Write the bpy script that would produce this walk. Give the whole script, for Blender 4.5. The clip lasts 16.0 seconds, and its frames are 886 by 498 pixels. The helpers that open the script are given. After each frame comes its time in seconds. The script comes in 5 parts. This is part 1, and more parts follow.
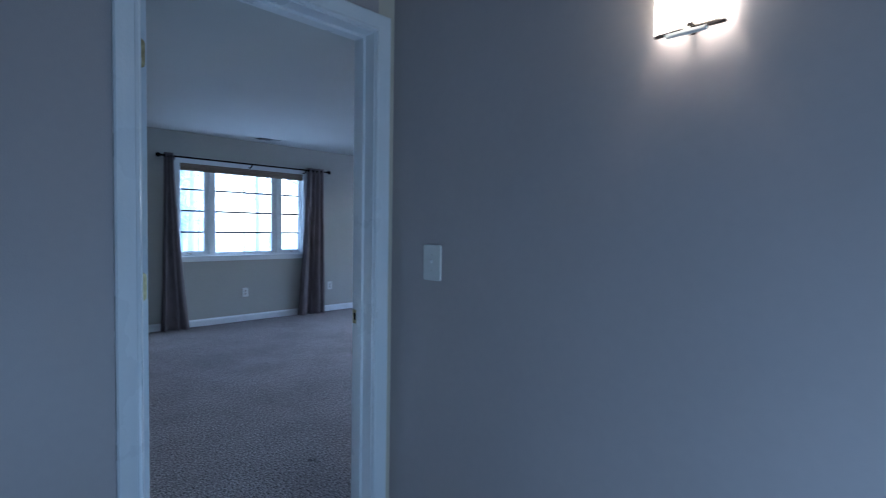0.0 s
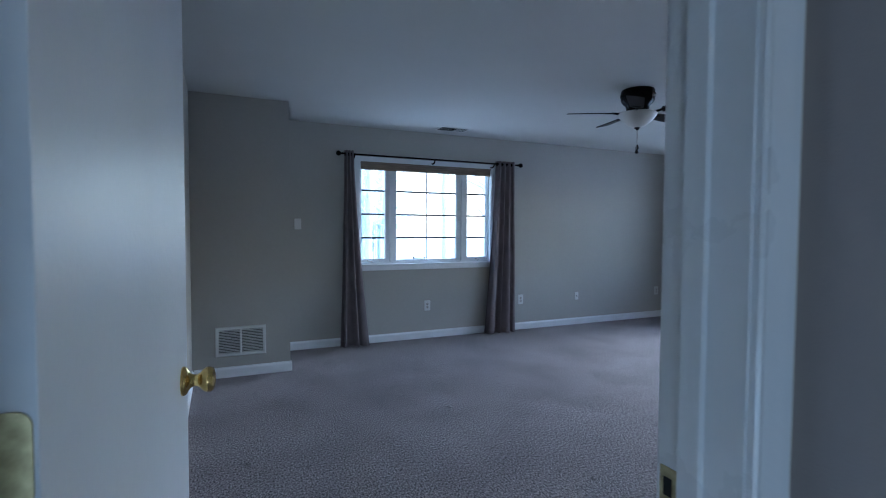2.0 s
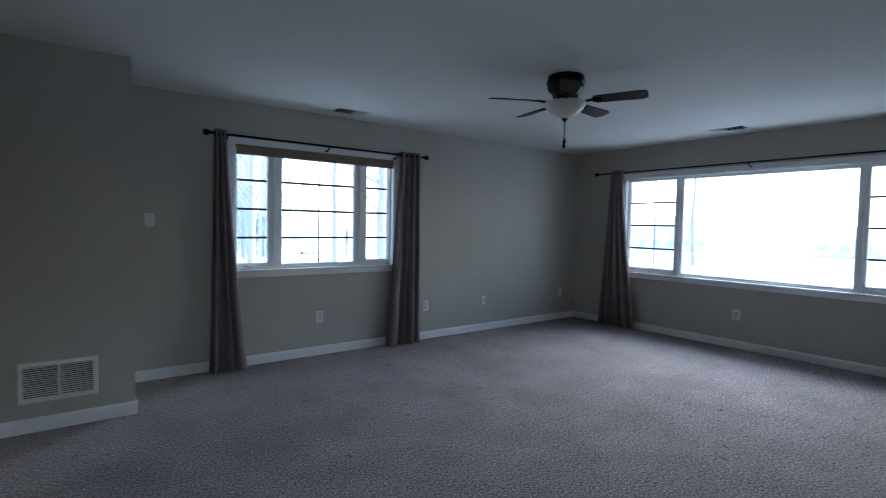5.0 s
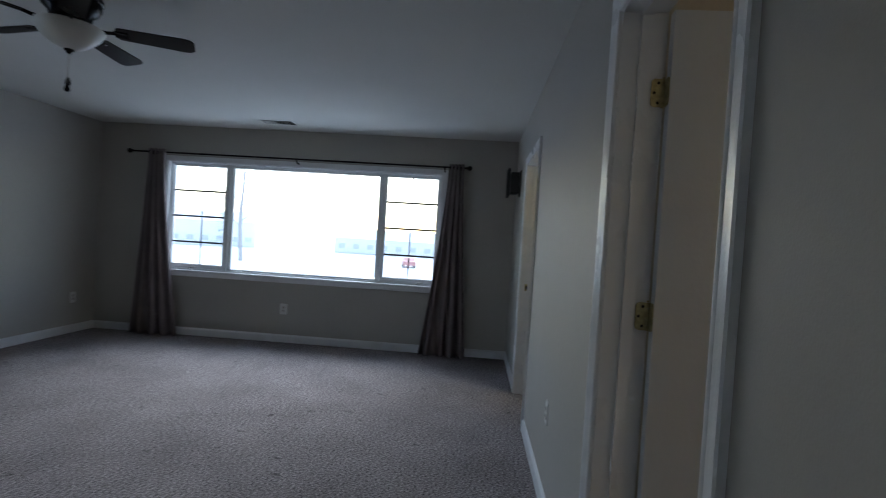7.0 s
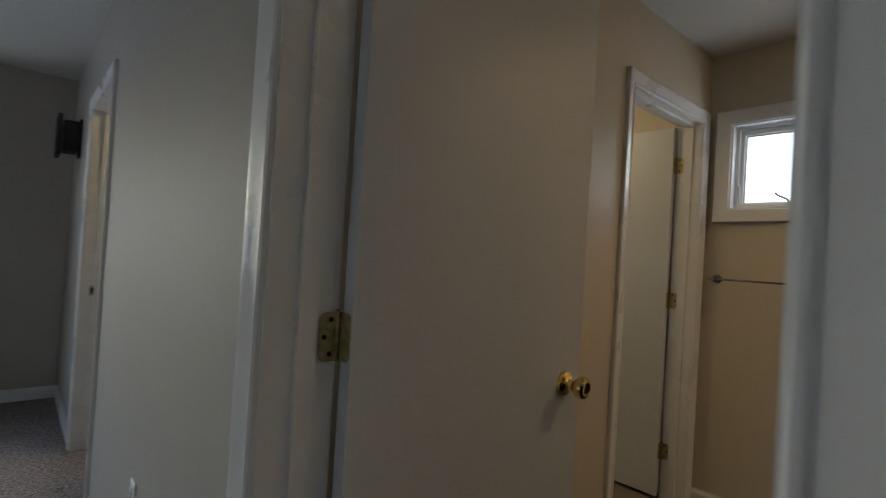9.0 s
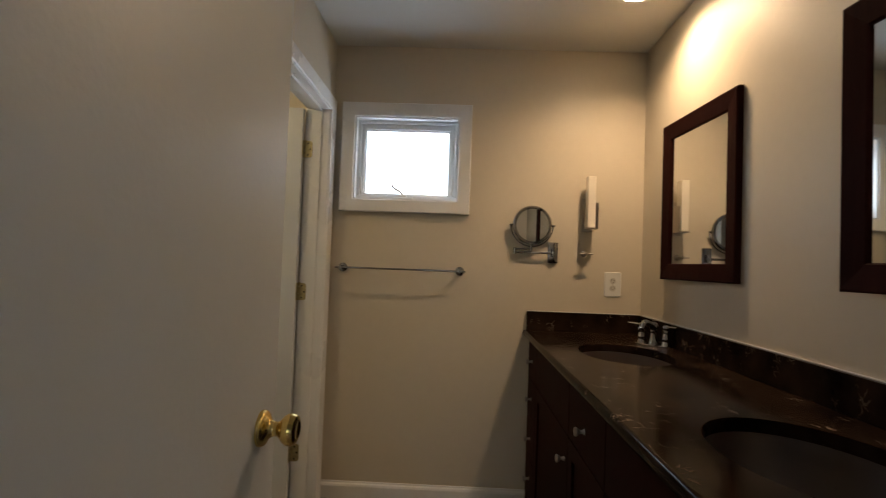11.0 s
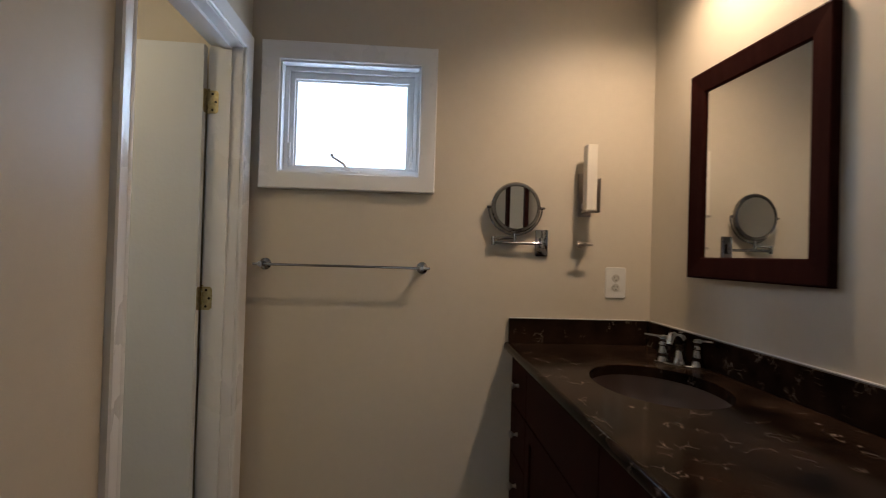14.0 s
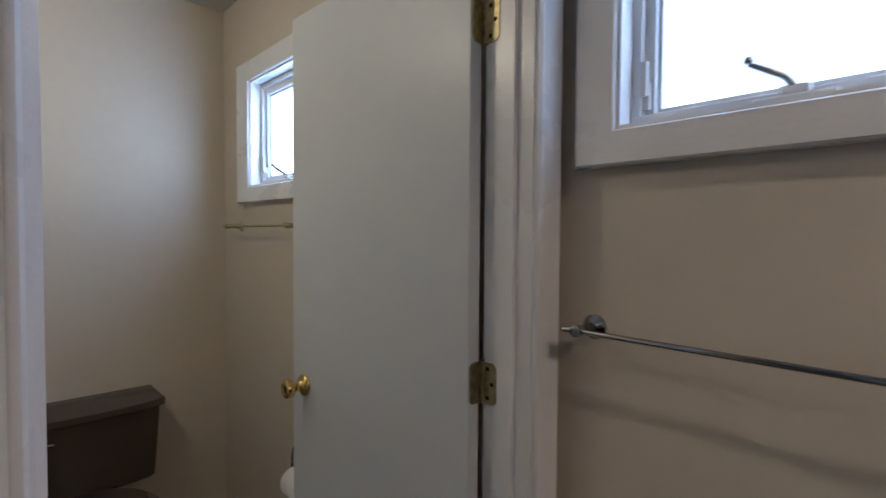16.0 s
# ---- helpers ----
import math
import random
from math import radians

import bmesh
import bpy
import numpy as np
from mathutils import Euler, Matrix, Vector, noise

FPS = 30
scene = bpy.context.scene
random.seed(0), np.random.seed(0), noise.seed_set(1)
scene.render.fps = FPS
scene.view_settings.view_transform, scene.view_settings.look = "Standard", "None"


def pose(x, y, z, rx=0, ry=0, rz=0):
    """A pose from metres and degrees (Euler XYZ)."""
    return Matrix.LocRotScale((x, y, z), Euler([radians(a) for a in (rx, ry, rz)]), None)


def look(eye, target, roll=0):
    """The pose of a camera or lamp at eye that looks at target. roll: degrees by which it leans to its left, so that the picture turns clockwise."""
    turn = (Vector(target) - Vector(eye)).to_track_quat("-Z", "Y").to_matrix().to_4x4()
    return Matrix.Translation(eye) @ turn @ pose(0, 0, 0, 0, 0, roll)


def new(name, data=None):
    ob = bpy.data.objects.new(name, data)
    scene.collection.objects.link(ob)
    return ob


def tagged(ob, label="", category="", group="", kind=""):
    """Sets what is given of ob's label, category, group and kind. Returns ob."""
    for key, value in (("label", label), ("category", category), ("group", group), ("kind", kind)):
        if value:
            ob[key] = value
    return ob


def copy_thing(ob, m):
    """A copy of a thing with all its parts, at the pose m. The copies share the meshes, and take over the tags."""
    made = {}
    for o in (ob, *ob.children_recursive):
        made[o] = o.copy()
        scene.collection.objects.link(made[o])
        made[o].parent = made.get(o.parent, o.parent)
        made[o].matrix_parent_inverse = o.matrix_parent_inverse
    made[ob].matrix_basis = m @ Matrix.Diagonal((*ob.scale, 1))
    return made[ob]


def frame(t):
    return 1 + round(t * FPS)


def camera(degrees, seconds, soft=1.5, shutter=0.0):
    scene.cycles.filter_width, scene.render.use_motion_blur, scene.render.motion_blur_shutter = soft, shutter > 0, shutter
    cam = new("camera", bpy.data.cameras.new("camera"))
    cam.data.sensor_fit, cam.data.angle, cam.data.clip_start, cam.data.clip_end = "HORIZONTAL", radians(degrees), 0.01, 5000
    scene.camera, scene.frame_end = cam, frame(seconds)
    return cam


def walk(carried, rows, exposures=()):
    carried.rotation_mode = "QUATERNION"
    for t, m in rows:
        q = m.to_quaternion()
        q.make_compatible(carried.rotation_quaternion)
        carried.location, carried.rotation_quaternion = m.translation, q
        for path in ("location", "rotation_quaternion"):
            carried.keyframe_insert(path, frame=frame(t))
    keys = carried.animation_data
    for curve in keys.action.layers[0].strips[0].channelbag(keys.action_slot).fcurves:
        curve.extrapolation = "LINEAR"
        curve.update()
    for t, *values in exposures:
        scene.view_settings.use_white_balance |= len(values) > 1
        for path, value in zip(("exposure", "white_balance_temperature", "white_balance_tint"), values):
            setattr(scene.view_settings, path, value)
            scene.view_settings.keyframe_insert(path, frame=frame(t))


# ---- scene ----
cam = camera(83.9, 16.0, soft=1.0, shutter=0.28)

PATH = [
    (0, (1.4, 1.097, 1.284), (2.819, 2.504, 1.205), 0.9),
    (0.5, (1.625, 1.368, 1.294), (2.773, 3.004, 1.212), 0.6),
    (1, (1.778, 1.662, 1.297), (2.765, 3.4, 1.213), 0.4),
    (1.5, (1.923, 1.989, 1.315), (2.79, 3.79, 1.235), 0.3),
    (2, (1.989, 2.279, 1.299), (2.817, 4.098, 1.22), 0.3),
    (2.5, (2.056, 2.477, 1.376), (2.847, 4.311, 1.274), 0.6),
    (3, (2.07, 2.629, 1.368), (2.88, 4.455, 1.269), 0.7),
    (5.5, (2.355, 2.989, 1.335), (3.82, 4.348, 1.25), 1.9),
    (6, (2.478, 3.048, 1.303), (4.223, 4.023, 1.241), 2.9),
    (6.5, (2.524, 3.178, 1.328), (4.44, 3.748, 1.269), 3.1),
    (7, (2.755, 3.232, 1.308), (4.75, 3.361, 1.268), 3.6),
    (7.5, (2.905, 3.306, 1.293), (4.891, 3.077, 1.269), 3.8),
    (8, (3.122, 3.335, 1.31), (5.015, 2.691, 1.293), 3.8),
    (8.5, (3.326, 3.288, 1.314), (5.047, 2.268, 1.293), 3.1),
    (9, (3.542, 3.134, 1.264), (5.049, 1.819, 1.29), 3.5),
    (9.5, (3.741, 3.122, 1.233), (4.957, 1.536, 1.288), 3.4),
    (10, (3.809, 3.042, 1.252), (4.67, 1.238, 1.307), 2.9),
    (12.5, (4.12, 2.817, 1.265), (3.508, 0.914, 1.328), 1.5),
    (13, (4.087, 2.712, 1.27), (3.499, 0.801, 1.318), 1.5),
    (13.5, (4.02, 2.522, 1.298), (3.617, 0.563, 1.333), 1.6),
    (14, (3.983, 2.306, 1.285), (3.851, 0.31, 1.307), 1.7),
    (14.5, (4.055, 1.999, 1.333), (4.101, -0.001, 1.332), 1.8),
    (15, (4.011, 1.695, 1.314), (4.465, -0.252, 1.338), 1.8),
    (15.5, (3.975, 1.408, 1.375), (4.969, -0.325, 1.318), 1.0),
    (16, (4.078, 1.148, 1.405), (5.528, -0.228, 1.342), 0.4),
]
walk(cam, [(t, look(eye, target, roll)) for t, eye, target, roll in PATH],
     exposures=[(0, 2.4, 4800, 10), (1.0, 2.2, 5200, 10), (2.5, 2.5, 5200, 10), (5.5, 1.85, 6050, 10), (8.0, 1.52, 6400, 10), (9.5, 1.95, 7100, 12), (12.5, 2.38, 6450, 13), (14.5, 2.25, 5700, 15), (16, 2.12, 5150, 16)])

# ---- world and light ----
world = bpy.data.worlds.new("world")
scene.world = world
world.use_nodes = True
wn = world.node_tree.nodes
sky = wn.new("ShaderNodeTexSky")
sky.sky_type, sky.sun_disc = "NISHITA", False
sky.sun_elevation, sky.sun_rotation, sky.dust_density = radians(34), radians(87), 1.0
wn["Background"].inputs["Strength"].default_value = 0.15
# even pale colour added to the sky so the window glass turns white
sky_lift = wn.new("ShaderNodeMix")
sky_lift.data_type, sky_lift.blend_type = "RGBA", "ADD"
sky_lift.inputs[0].default_value = 1.0
sky_lift.inputs[7].default_value = (1.15, 1.2, 1.3, 1)
world.node_tree.links.new(sky.outputs[0], sky_lift.inputs[6])
world.node_tree.links.new(sky_lift.outputs[2], wn["Background"].inputs[0])


def lamp(name, kind, m, energy, color, **more):
    data = bpy.data.lights.new(name, kind)
    data.energy, data.color = energy, color
    for k, v in more.items():
        if k == "size": data.size = v
        if k == "size_y": data.shape, data.size_y = "RECTANGLE", v
        if k == "angle": data.angle = v
        if k == "radius": data.shadow_soft_size = v
        if k == "spot": data.spot_size, data.spot_blend = radians(v), 0.8
    ob = new(name, data)
    ob.matrix_world = m
    return ob


lamp("sun", "SUN", look((8.4, 0.4, 5.6), (0, 0, 0)), 2.6, (0.77, 0.88, 1.0), angle=radians(60))
# added panel near the hall floor, a bluish fill with no visible source
lamp("hall_low_fill", "AREA", look((1.55, 0.25, 0.16), (2.5, 1.45, 0.80)), 4.6, (0.64, 0.84, 1.0), size=1.2, size_y=0.8)
lamp("downlight_bulb", "SPOT", look((3.15, 0.87, 2.425), (3.15, 0.87, 0)), 10.0, (1.0, 0.70, 0.42), radius=0.035, spot=152)
lamp("downlight_bulb_two", "SPOT", look((3.225, 2.1, 2.425), (3.225, 2.1, 0)), 0.7, (1.0, 0.78, 0.55), radius=0.06, spot=140)
lamp("bathroom_window_sky", "AREA", look((4.245, 0.115, 1.83), (4.245, 3.0, 1.55)), 0.6, (0.72, 0.86, 1.0), size=0.54, size_y=0.43)
lamp("toilet_window_sky", "AREA", look((5.928, 0.115, 1.83), (6.5, 3.0, 1.6)), 1.3, (0.72, 0.86, 1.0), size=0.54, size_y=0.43)
# fill lamp without a fixture, added to brighten the toilet room walls
lamp("toilet_room_fill", "POINT", pose(5.6, 1.4, 2.25), 2.5, (1.0, 0.78, 0.45), radius=0.08)
lamp("closet_bulb", "POINT", pose(6.7, 1.9, 2.2), 4, (1.0, 0.80, 0.40), radius=0.08)
lamp("sconce_bulb", "POINT", pose(2.64, 1.53, 1.90), 0.45, (1.0, 0.75, 0.5), radius=0.03)


# ---- materials ----
def material(name, color, rough=0.5, metal=0.0, spots=None, bump=0.0, bump_scale=200.0, stretch=(1, 1, 1), spec=0.5, rough_var=0.0, grain=None):
    """Principled; spots: (second colour, scale, amount); grain: (scale, amount) fine value change; bump in metres at bump_scale per metre."""
    mat = bpy.data.materials.new(name)
    mat.use_nodes = True
    nt = mat.node_tree
    n, l = nt.nodes, nt.links
    b = n["Principled BSDF"]
    b.inputs["Roughness"].default_value, b.inputs["Metallic"].default_value = rough, metal
    b.inputs["Specular IOR Level"].default_value = spec
    b.inputs["Base Color"].default_value = (*color, 1)
    co = n.new("ShaderNodeTexCoord")
    mp = n.new("ShaderNodeMapping")
    mp.inputs["Scale"].default_value = stretch
    l.new(co.outputs["Object"], mp.inputs[0])
    out = None
    if spots:
        t = n.new("ShaderNodeTexNoise")
        t.inputs["Scale"].default_value, t.inputs["Detail"].default_value = spots[1], 6
        l.new(mp.outputs[0], t.inputs["Vector"])
        r = n.new("ShaderNodeMapRange")
        r.inputs["From Min"].default_value, r.inputs["From Max"].default_value = 0.35, 0.68
        r.inputs["To Max"].default_value = spots[2]
        l.new(t.outputs["Fac"], r.inputs["Value"])
        m = n.new("ShaderNodeMix")
        m.data_type = "RGBA"
        m.inputs[6].default_value, m.inputs[7].default_value = (*color, 1), (*spots[0], 1)
        l.new(r.outputs[0], m.inputs[0])
        out = m.outputs[2]
        if rough_var:
            rr = n.new("ShaderNodeMapRange")
            rr.inputs["To Min"].default_value, rr.inputs["To Max"].default_value = rough - rough_var, rough + rough_var
            l.new(t.outputs["Fac"], rr.inputs["Value"])
            l.new(rr.outputs[0], b.inputs["Roughness"])
    if grain:
        g = n.new("ShaderNodeTexNoise")
        g.inputs["Scale"].default_value, g.inputs["Detail"].default_value = grain[0], 3
        l.new(mp.outputs[0], g.inputs["Vector"])
        gr = n.new("ShaderNodeMapRange")
        gr.inputs["From Min"].default_value, gr.inputs["From Max"].default_value = 0.3, 0.7
        gr.inputs["To Min"].default_value, gr.inputs["To Max"].default_value = 1 - grain[1], 1 + grain[1]
        l.new(g.outputs["Fac"], gr.inputs["Value"])
        mm = n.new("ShaderNodeMix")
        mm.data_type, mm.blend_type = "RGBA", "MULTIPLY"
        mm.inputs[0].default_value = 1.0
        if out is None:
            mm.inputs[6].default_value = (*color, 1)
        else:
            l.new(out, mm.inputs[6])
        l.new(gr.outputs[0], mm.inputs[7])
        out = mm.outputs[2]
    if out is not None:
        l.new(out, b.inputs["Base Color"])
    if bump:
        t2 = n.new("ShaderNodeTexNoise")
        t2.inputs["Scale"].default_value, t2.inputs["Detail"].default_value = bump_scale, 3
        l.new(mp.outputs[0], t2.inputs["Vector"])
        bp = n.new("ShaderNodeBump")
        bp.inputs["Distance"].default_value = bump
        l.new(t2.outputs["Fac"], bp.inputs["Height"])
        l.new(bp.outputs[0], b.inputs["Normal"])
    return mat


GREIGE = material("greige_wall_paint", (0.405, 0.386, 0.346), 0.62, spots=((0.37, 0.352, 0.315), 1.3, 0.6), bump=0.0004, bump_scale=220, grain=(38, 0.015))
HALLPAINT = material("hall_wall_paint", (0.41, 0.365, 0.352), 0.5, spots=((0.37, 0.33, 0.318), 1.6, 0.6), bump=0.0004, bump_scale=220, grain=(38, 0.015))
CREAM = material("cream_wall_paint", (0.57, 0.515, 0.42), 0.5, spots=((0.53, 0.478, 0.39), 1.5, 0.6), bump=0.0004, bump_scale=220, grain=(30, 0.012))
CEILING = material("flat_ceiling_paint", (0.60, 0.60, 0.57), 0.9, spots=((0.55, 0.55, 0.52), 1.0, 0.6), bump=0.0015, bump_scale=180)
TRIM = material("semi_gloss_trim_paint", (0.74, 0.75, 0.76), 0.29, spots=((0.68, 0.69, 0.69), 5, 0.5), bump=0.0006, bump_scale=90, rough_var=0.08)
DOOR = material("gloss_door_paint", (0.60, 0.635, 0.67), 0.38, spots=((0.55, 0.58, 0.61), 3, 0.6), bump=0.0006, bump_scale=70, rough_var=0.08)
BASE = material("baseboard_paint", (0.74, 0.75, 0.76), 0.35, spots=((0.62, 0.61, 0.59), 7, 0.5), bump=0.0006, bump_scale=90)
BRASS = material("polished_brass", (0.80, 0.58, 0.20), 0.2, 1.0, spots=((0.55, 0.38, 0.14), 60, 0.6), rough_var=0.1)
OLDBRASS = material("tarnished_brass", (0.50, 0.44, 0.25), 0.45, 1.0, spots=((0.28, 0.24, 0.13), 60, 0.8), rough_var=0.1)
CHROME = material("chrome", (0.33, 0.33, 0.34), 0.09, 1.0, spots=((0.40, 0.40, 0.40), 50, 0.5), rough_var=0.05)
NICKEL = material("brushed_nickel", (0.40, 0.36, 0.32), 0.33, 1.0, spots=((0.45, 0.43, 0.40), 80, 0.6))
DARKMETAL = material("dark_bronze_metal", (0.008, 0.006, 0.006), 0.25, 0.0, spots=((0.013, 0.010, 0.010), 30, 0.6), spec=0.08)
BLACK = material("black_plastic", (0.012, 0.012, 0.013), 0.5, spots=((0.02, 0.02, 0.021), 20, 0.6))
BLADE = material("dark_blade_veneer", (0.009, 0.007, 0.0065), 0.5, spots=((0.022, 0.015, 0.012), 14, 0.7), stretch=(1, 12, 1), spec=0.2)
PLATE = material("white_switch_plastic", (0.64, 0.64, 0.61), 0.35, spots=((0.68, 0.67, 0.64), 30, 0.5))
SOCKET = material("almond_socket_plastic", (0.50, 0.48, 0.43), 0.35, spots=((0.44, 0.42, 0.38), 40, 0.5))
# near-black for screw heads and for the painted shade inside holes
SLOT = material("slot_shade_and_screw", (0.02, 0.02, 0.02), 0.9, spots=((0.03, 0.03, 0.03), 90, 0.5), spec=0.0)
VINYL = material("white_window_vinyl", (0.72, 0.74, 0.75), 0.38, spots=((0.64, 0.66, 0.67), 9, 0.5), bump=0.0004, bump_scale=60)
MUNTIN = material("grey_glazing_bar", (0.03, 0.035, 0.04), 0.6, spots=((0.02, 0.025, 0.03), 20, 0.5), spec=0.2)
BAMBOO = material("bamboo_shade", (0.27, 0.20, 0.14), 0.6, spots=((0.15, 0.11, 0.075), 30, 0.9), stretch=(0.3, 6, 6), bump=0.002, bump_scale=120)
FABRIC = material("taupe_curtain_cloth", (0.225, 0.188, 0.19), 0.9, spots=((0.17, 0.143, 0.145), 5, 0.7), bump=0.0012, bump_scale=900, grain=(700, 0.08), spec=0.15)
ESPRESSO = material("espresso_stained_wood", (0.020, 0.0052, 0.0045), 0.5, spots=((0.028, 0.008, 0.0065), 6, 0.8), stretch=(6, 6, 0.7), bump=0.0004, bump_scale=120, grain=(90, 0.12), spec=0.02)
PORCELAIN = material("mocha_porcelain", (0.060, 0.045, 0.036), 0.16, spots=((0.072, 0.055, 0.044), 3, 0.6))
BASIN = material("dark_brown_basin", (0.048, 0.032, 0.028), 0.30, spots=((0.042, 0.03, 0.025), 5, 0.6))
PAPER = material("toilet_paper", (0.80, 0.79, 0.76), 0.9, bump=0.001, bump_scale=300, spots=((0.74, 0.73, 0.70), 20, 0.5))
FROST = material("frosted_glass_bowl", (0.62, 0.61, 0.56), 0.35, spots=((0.68, 0.66, 0.58), 8, 0.7))
GROUT = material("tile_grout", (0.20, 0.17, 0.14), 0.9, spots=((0.15, 0.13, 0.11), 20, 0.6))
SNOW = material("snowy_ground", (0.66, 0.67, 0.68), 0.9, spots=((0.56, 0.58, 0.61), 0.35, 0.8), bump=0.05, bump_scale=2)
# outdoor colours from here on are lightened to carry the glare outside
BARK = material("pale_grey_bark", (0.46, 0.45, 0.44), 0.9, spots=((0.34, 0.33, 0.325), 8, 0.9), stretch=(2, 2, 0.5), bump=0.02, bump_scale=18)
# paler and bluer than bark, with the bright haze in the colour
WOODS = material("glare_pale_far_bark", (0.50, 0.56, 0.58), 0.9, spots=((0.36, 0.42, 0.44), 0.4, 0.8))
NEEDLES = material("snow_dusted_needles", (0.20, 0.25, 0.24), 0.8, spots=((0.7, 0.72, 0.74), 3, 0.8))
SIDING = material("pale_house_siding", (0.82, 0.82, 0.81), 0.7, spots=((0.76, 0.76, 0.76), 2, 0.6))
SHINGLE = material("snowy_roof_shingles", (0.82, 0.83, 0.84), 0.85, spots=((0.66, 0.67, 0.69), 3, 0.8))
# red paled towards pink in place of overexposure
REDPAINT = material("glare_pale_red_paint", (0.62, 0.34, 0.32), 0.35, spots=((0.34, 0.03, 0.025), 6, 0.5))
PALEGLASS = material("glare_pale_far_glass", (0.62, 0.64, 0.66), 0.1, spots=((0.55, 0.58, 0.6), 4, 0.5))


def carpet_material():
    mat = material("taupe_loop_carpet", (0.378, 0.336, 0.335), 0.95, spots=((0.28, 0.247, 0.247), 2.1, 0.8), spec=0.1)
    nt = mat.node_tree
    n, l = nt.nodes, nt.links
    b = n["Principled BSDF"]
    base = b.inputs["Base Color"].links[0].from_socket
    co = n.new("ShaderNodeTexCoord")
    mp = n.new("ShaderNodeMapping")
    mp.inputs["Scale"].default_value = (1, 0.62, 1)
    mp.inputs["Rotation"].default_value = (0, 0, radians(4))
    l.new(co.outputs["Object"], mp.inputs[0])
    v = n.new("ShaderNodeTexVoronoi")
    v.inputs["Scale"].default_value, v.inputs["Randomness"].default_value = 230, 0.6
    l.new(mp.outputs[0], v.inputs["Vector"])
    f = n.new("ShaderNodeTexNoise")
    f.inputs["Scale"].default_value, f.inputs["Detail"].default_value = 110, 6
    l.new(mp.outputs[0], f.inputs["Vector"])
    r = n.new("ShaderNodeMapRange")
    r.inputs["From Min"].default_value, r.inputs["From Max"].default_value = 0.32, 0.68
    r.inputs["To Min"].default_value, r.inputs["To Max"].default_value = 0.22, 1.80
    l.new(f.outputs["Fac"], r.inputs["Value"])
    d = n.new("ShaderNodeMapRange")
    d.inputs["From Max"].default_value = 0.75
    d.inputs["To Min"].default_value, d.inputs["To Max"].default_value = 1.12, 0.55
    l.new(v.outputs["Distance"], d.inputs["Value"])
    # a few darker specks and snags
    s = n.new("ShaderNodeTexNoise")
    s.inputs["Scale"].default_value, s.inputs["Detail"].default_value = 13, 9
    l.new(mp.outputs[0], s.inputs["Vector"])
    sr = n.new("ShaderNodeMapRange")
    sr.inputs["From Min"].default_value, sr.inputs["From Max"].default_value = 0.655, 0.73
    sr.inputs["To Min"].default_value, sr.inputs["To Max"].default_value = 1.0, 0.42
    l.new(s.outputs["Fac"], sr.inputs["Value"])
    last = base
    for k in (r.outputs[0], d.outputs[0], sr.outputs[0]):
        m = n.new("ShaderNodeMix")
        m.data_type, m.blend_type = "RGBA", "MULTIPLY"
        m.inputs[0].default_value = 1.0
        l.new(last, m.inputs[6])
        l.new(k, m.inputs[7])
        last = m.outputs[2]
    l.new(last, b.inputs["Base Color"])
    bp = n.new("ShaderNodeBump")
    bp.inputs["Distance"].default_value, bp.inputs["Strength"].default_value = 0.003, 0.8
    mul = n.new("ShaderNodeMath")
    mul.operation = "MULTIPLY"
    l.new(d.outputs[0], mul.inputs[0])
    l.new(r.outputs[0], mul.inputs[1])
    l.new(mul.outputs[0], bp.inputs["Height"])
    l.new(bp.outputs[0], b.inputs["Normal"])
    return mat


def marble_material():
    mat = material("dark_emperador_marble", (0.004, 0.0022, 0.0018), 0.15, spots=((0.032, 0.018, 0.012), 7, 0.85), spec=0.04, rough_var=0.03)
    nt = mat.node_tree
    n, l = nt.nodes, nt.links
    b = n["Principled BSDF"]
    base = b.inputs["Base Color"].links[0].from_socket
    co = n.new("ShaderNodeTexCoord")
    w = n.new("ShaderNodeTexNoise")
    w.inputs["Scale"].default_value, w.inputs["Detail"].default_value = 3.5, 8
    l.new(co.outputs["Object"], w.inputs["Vector"])
    mx = n.new("ShaderNodeMix")
    mx.data_type = "RGBA"
    mx.inputs[0].default_value = 0.35
    l.new(co.outputs["Object"], mx.inputs[6])
    l.new(w.outputs["Color"], mx.inputs[7])
    v = n.new("ShaderNodeTexVoronoi")
    v.feature = "DISTANCE_TO_EDGE"
    v.inputs["Scale"].default_value = 34
    l.new(mx.outputs[2], v.inputs["Vector"])
    r = n.new("ShaderNodeMapRange")
    r.inputs["From Min"].default_value, r.inputs["From Max"].default_value = 0.0, 0.034
    r.inputs["To Min"].default_value, r.inputs["To Max"].default_value = 1.0, 0.0
    l.new(v.outputs["Distance"], r.inputs["Value"])
    br = n.new("ShaderNodeTexNoise")
    br.inputs["Scale"].default_value, br.inputs["Detail"].default_value = 17, 5
    l.new(co.outputs["Object"], br.inputs["Vector"])
    r2 = n.new("ShaderNodeMapRange")
    r2.inputs["From Min"].default_value, r2.inputs["From Max"].default_value = 0.56, 0.69
    r2.inputs["To Max"].default_value = 0.6
    l.new(br.outputs["Fac"], r2.inputs["Value"])
    mul = n.new("ShaderNodeMath")
    mul.operation = "MULTIPLY"
    l.new(r.outputs[0], mul.inputs[0])
    l.new(r2.outputs[0], mul.inputs[1])
    m = n.new("ShaderNodeMix")
    m.data_type = "RGBA"
    l.new(mul.outputs[0], m.inputs[0])
    l.new(base, m.inputs[6])
    m.inputs[7].default_value = (0.42, 0.34, 0.27, 1)
    l.new(m.outputs[2], b.inputs["Base Color"])
    return mat


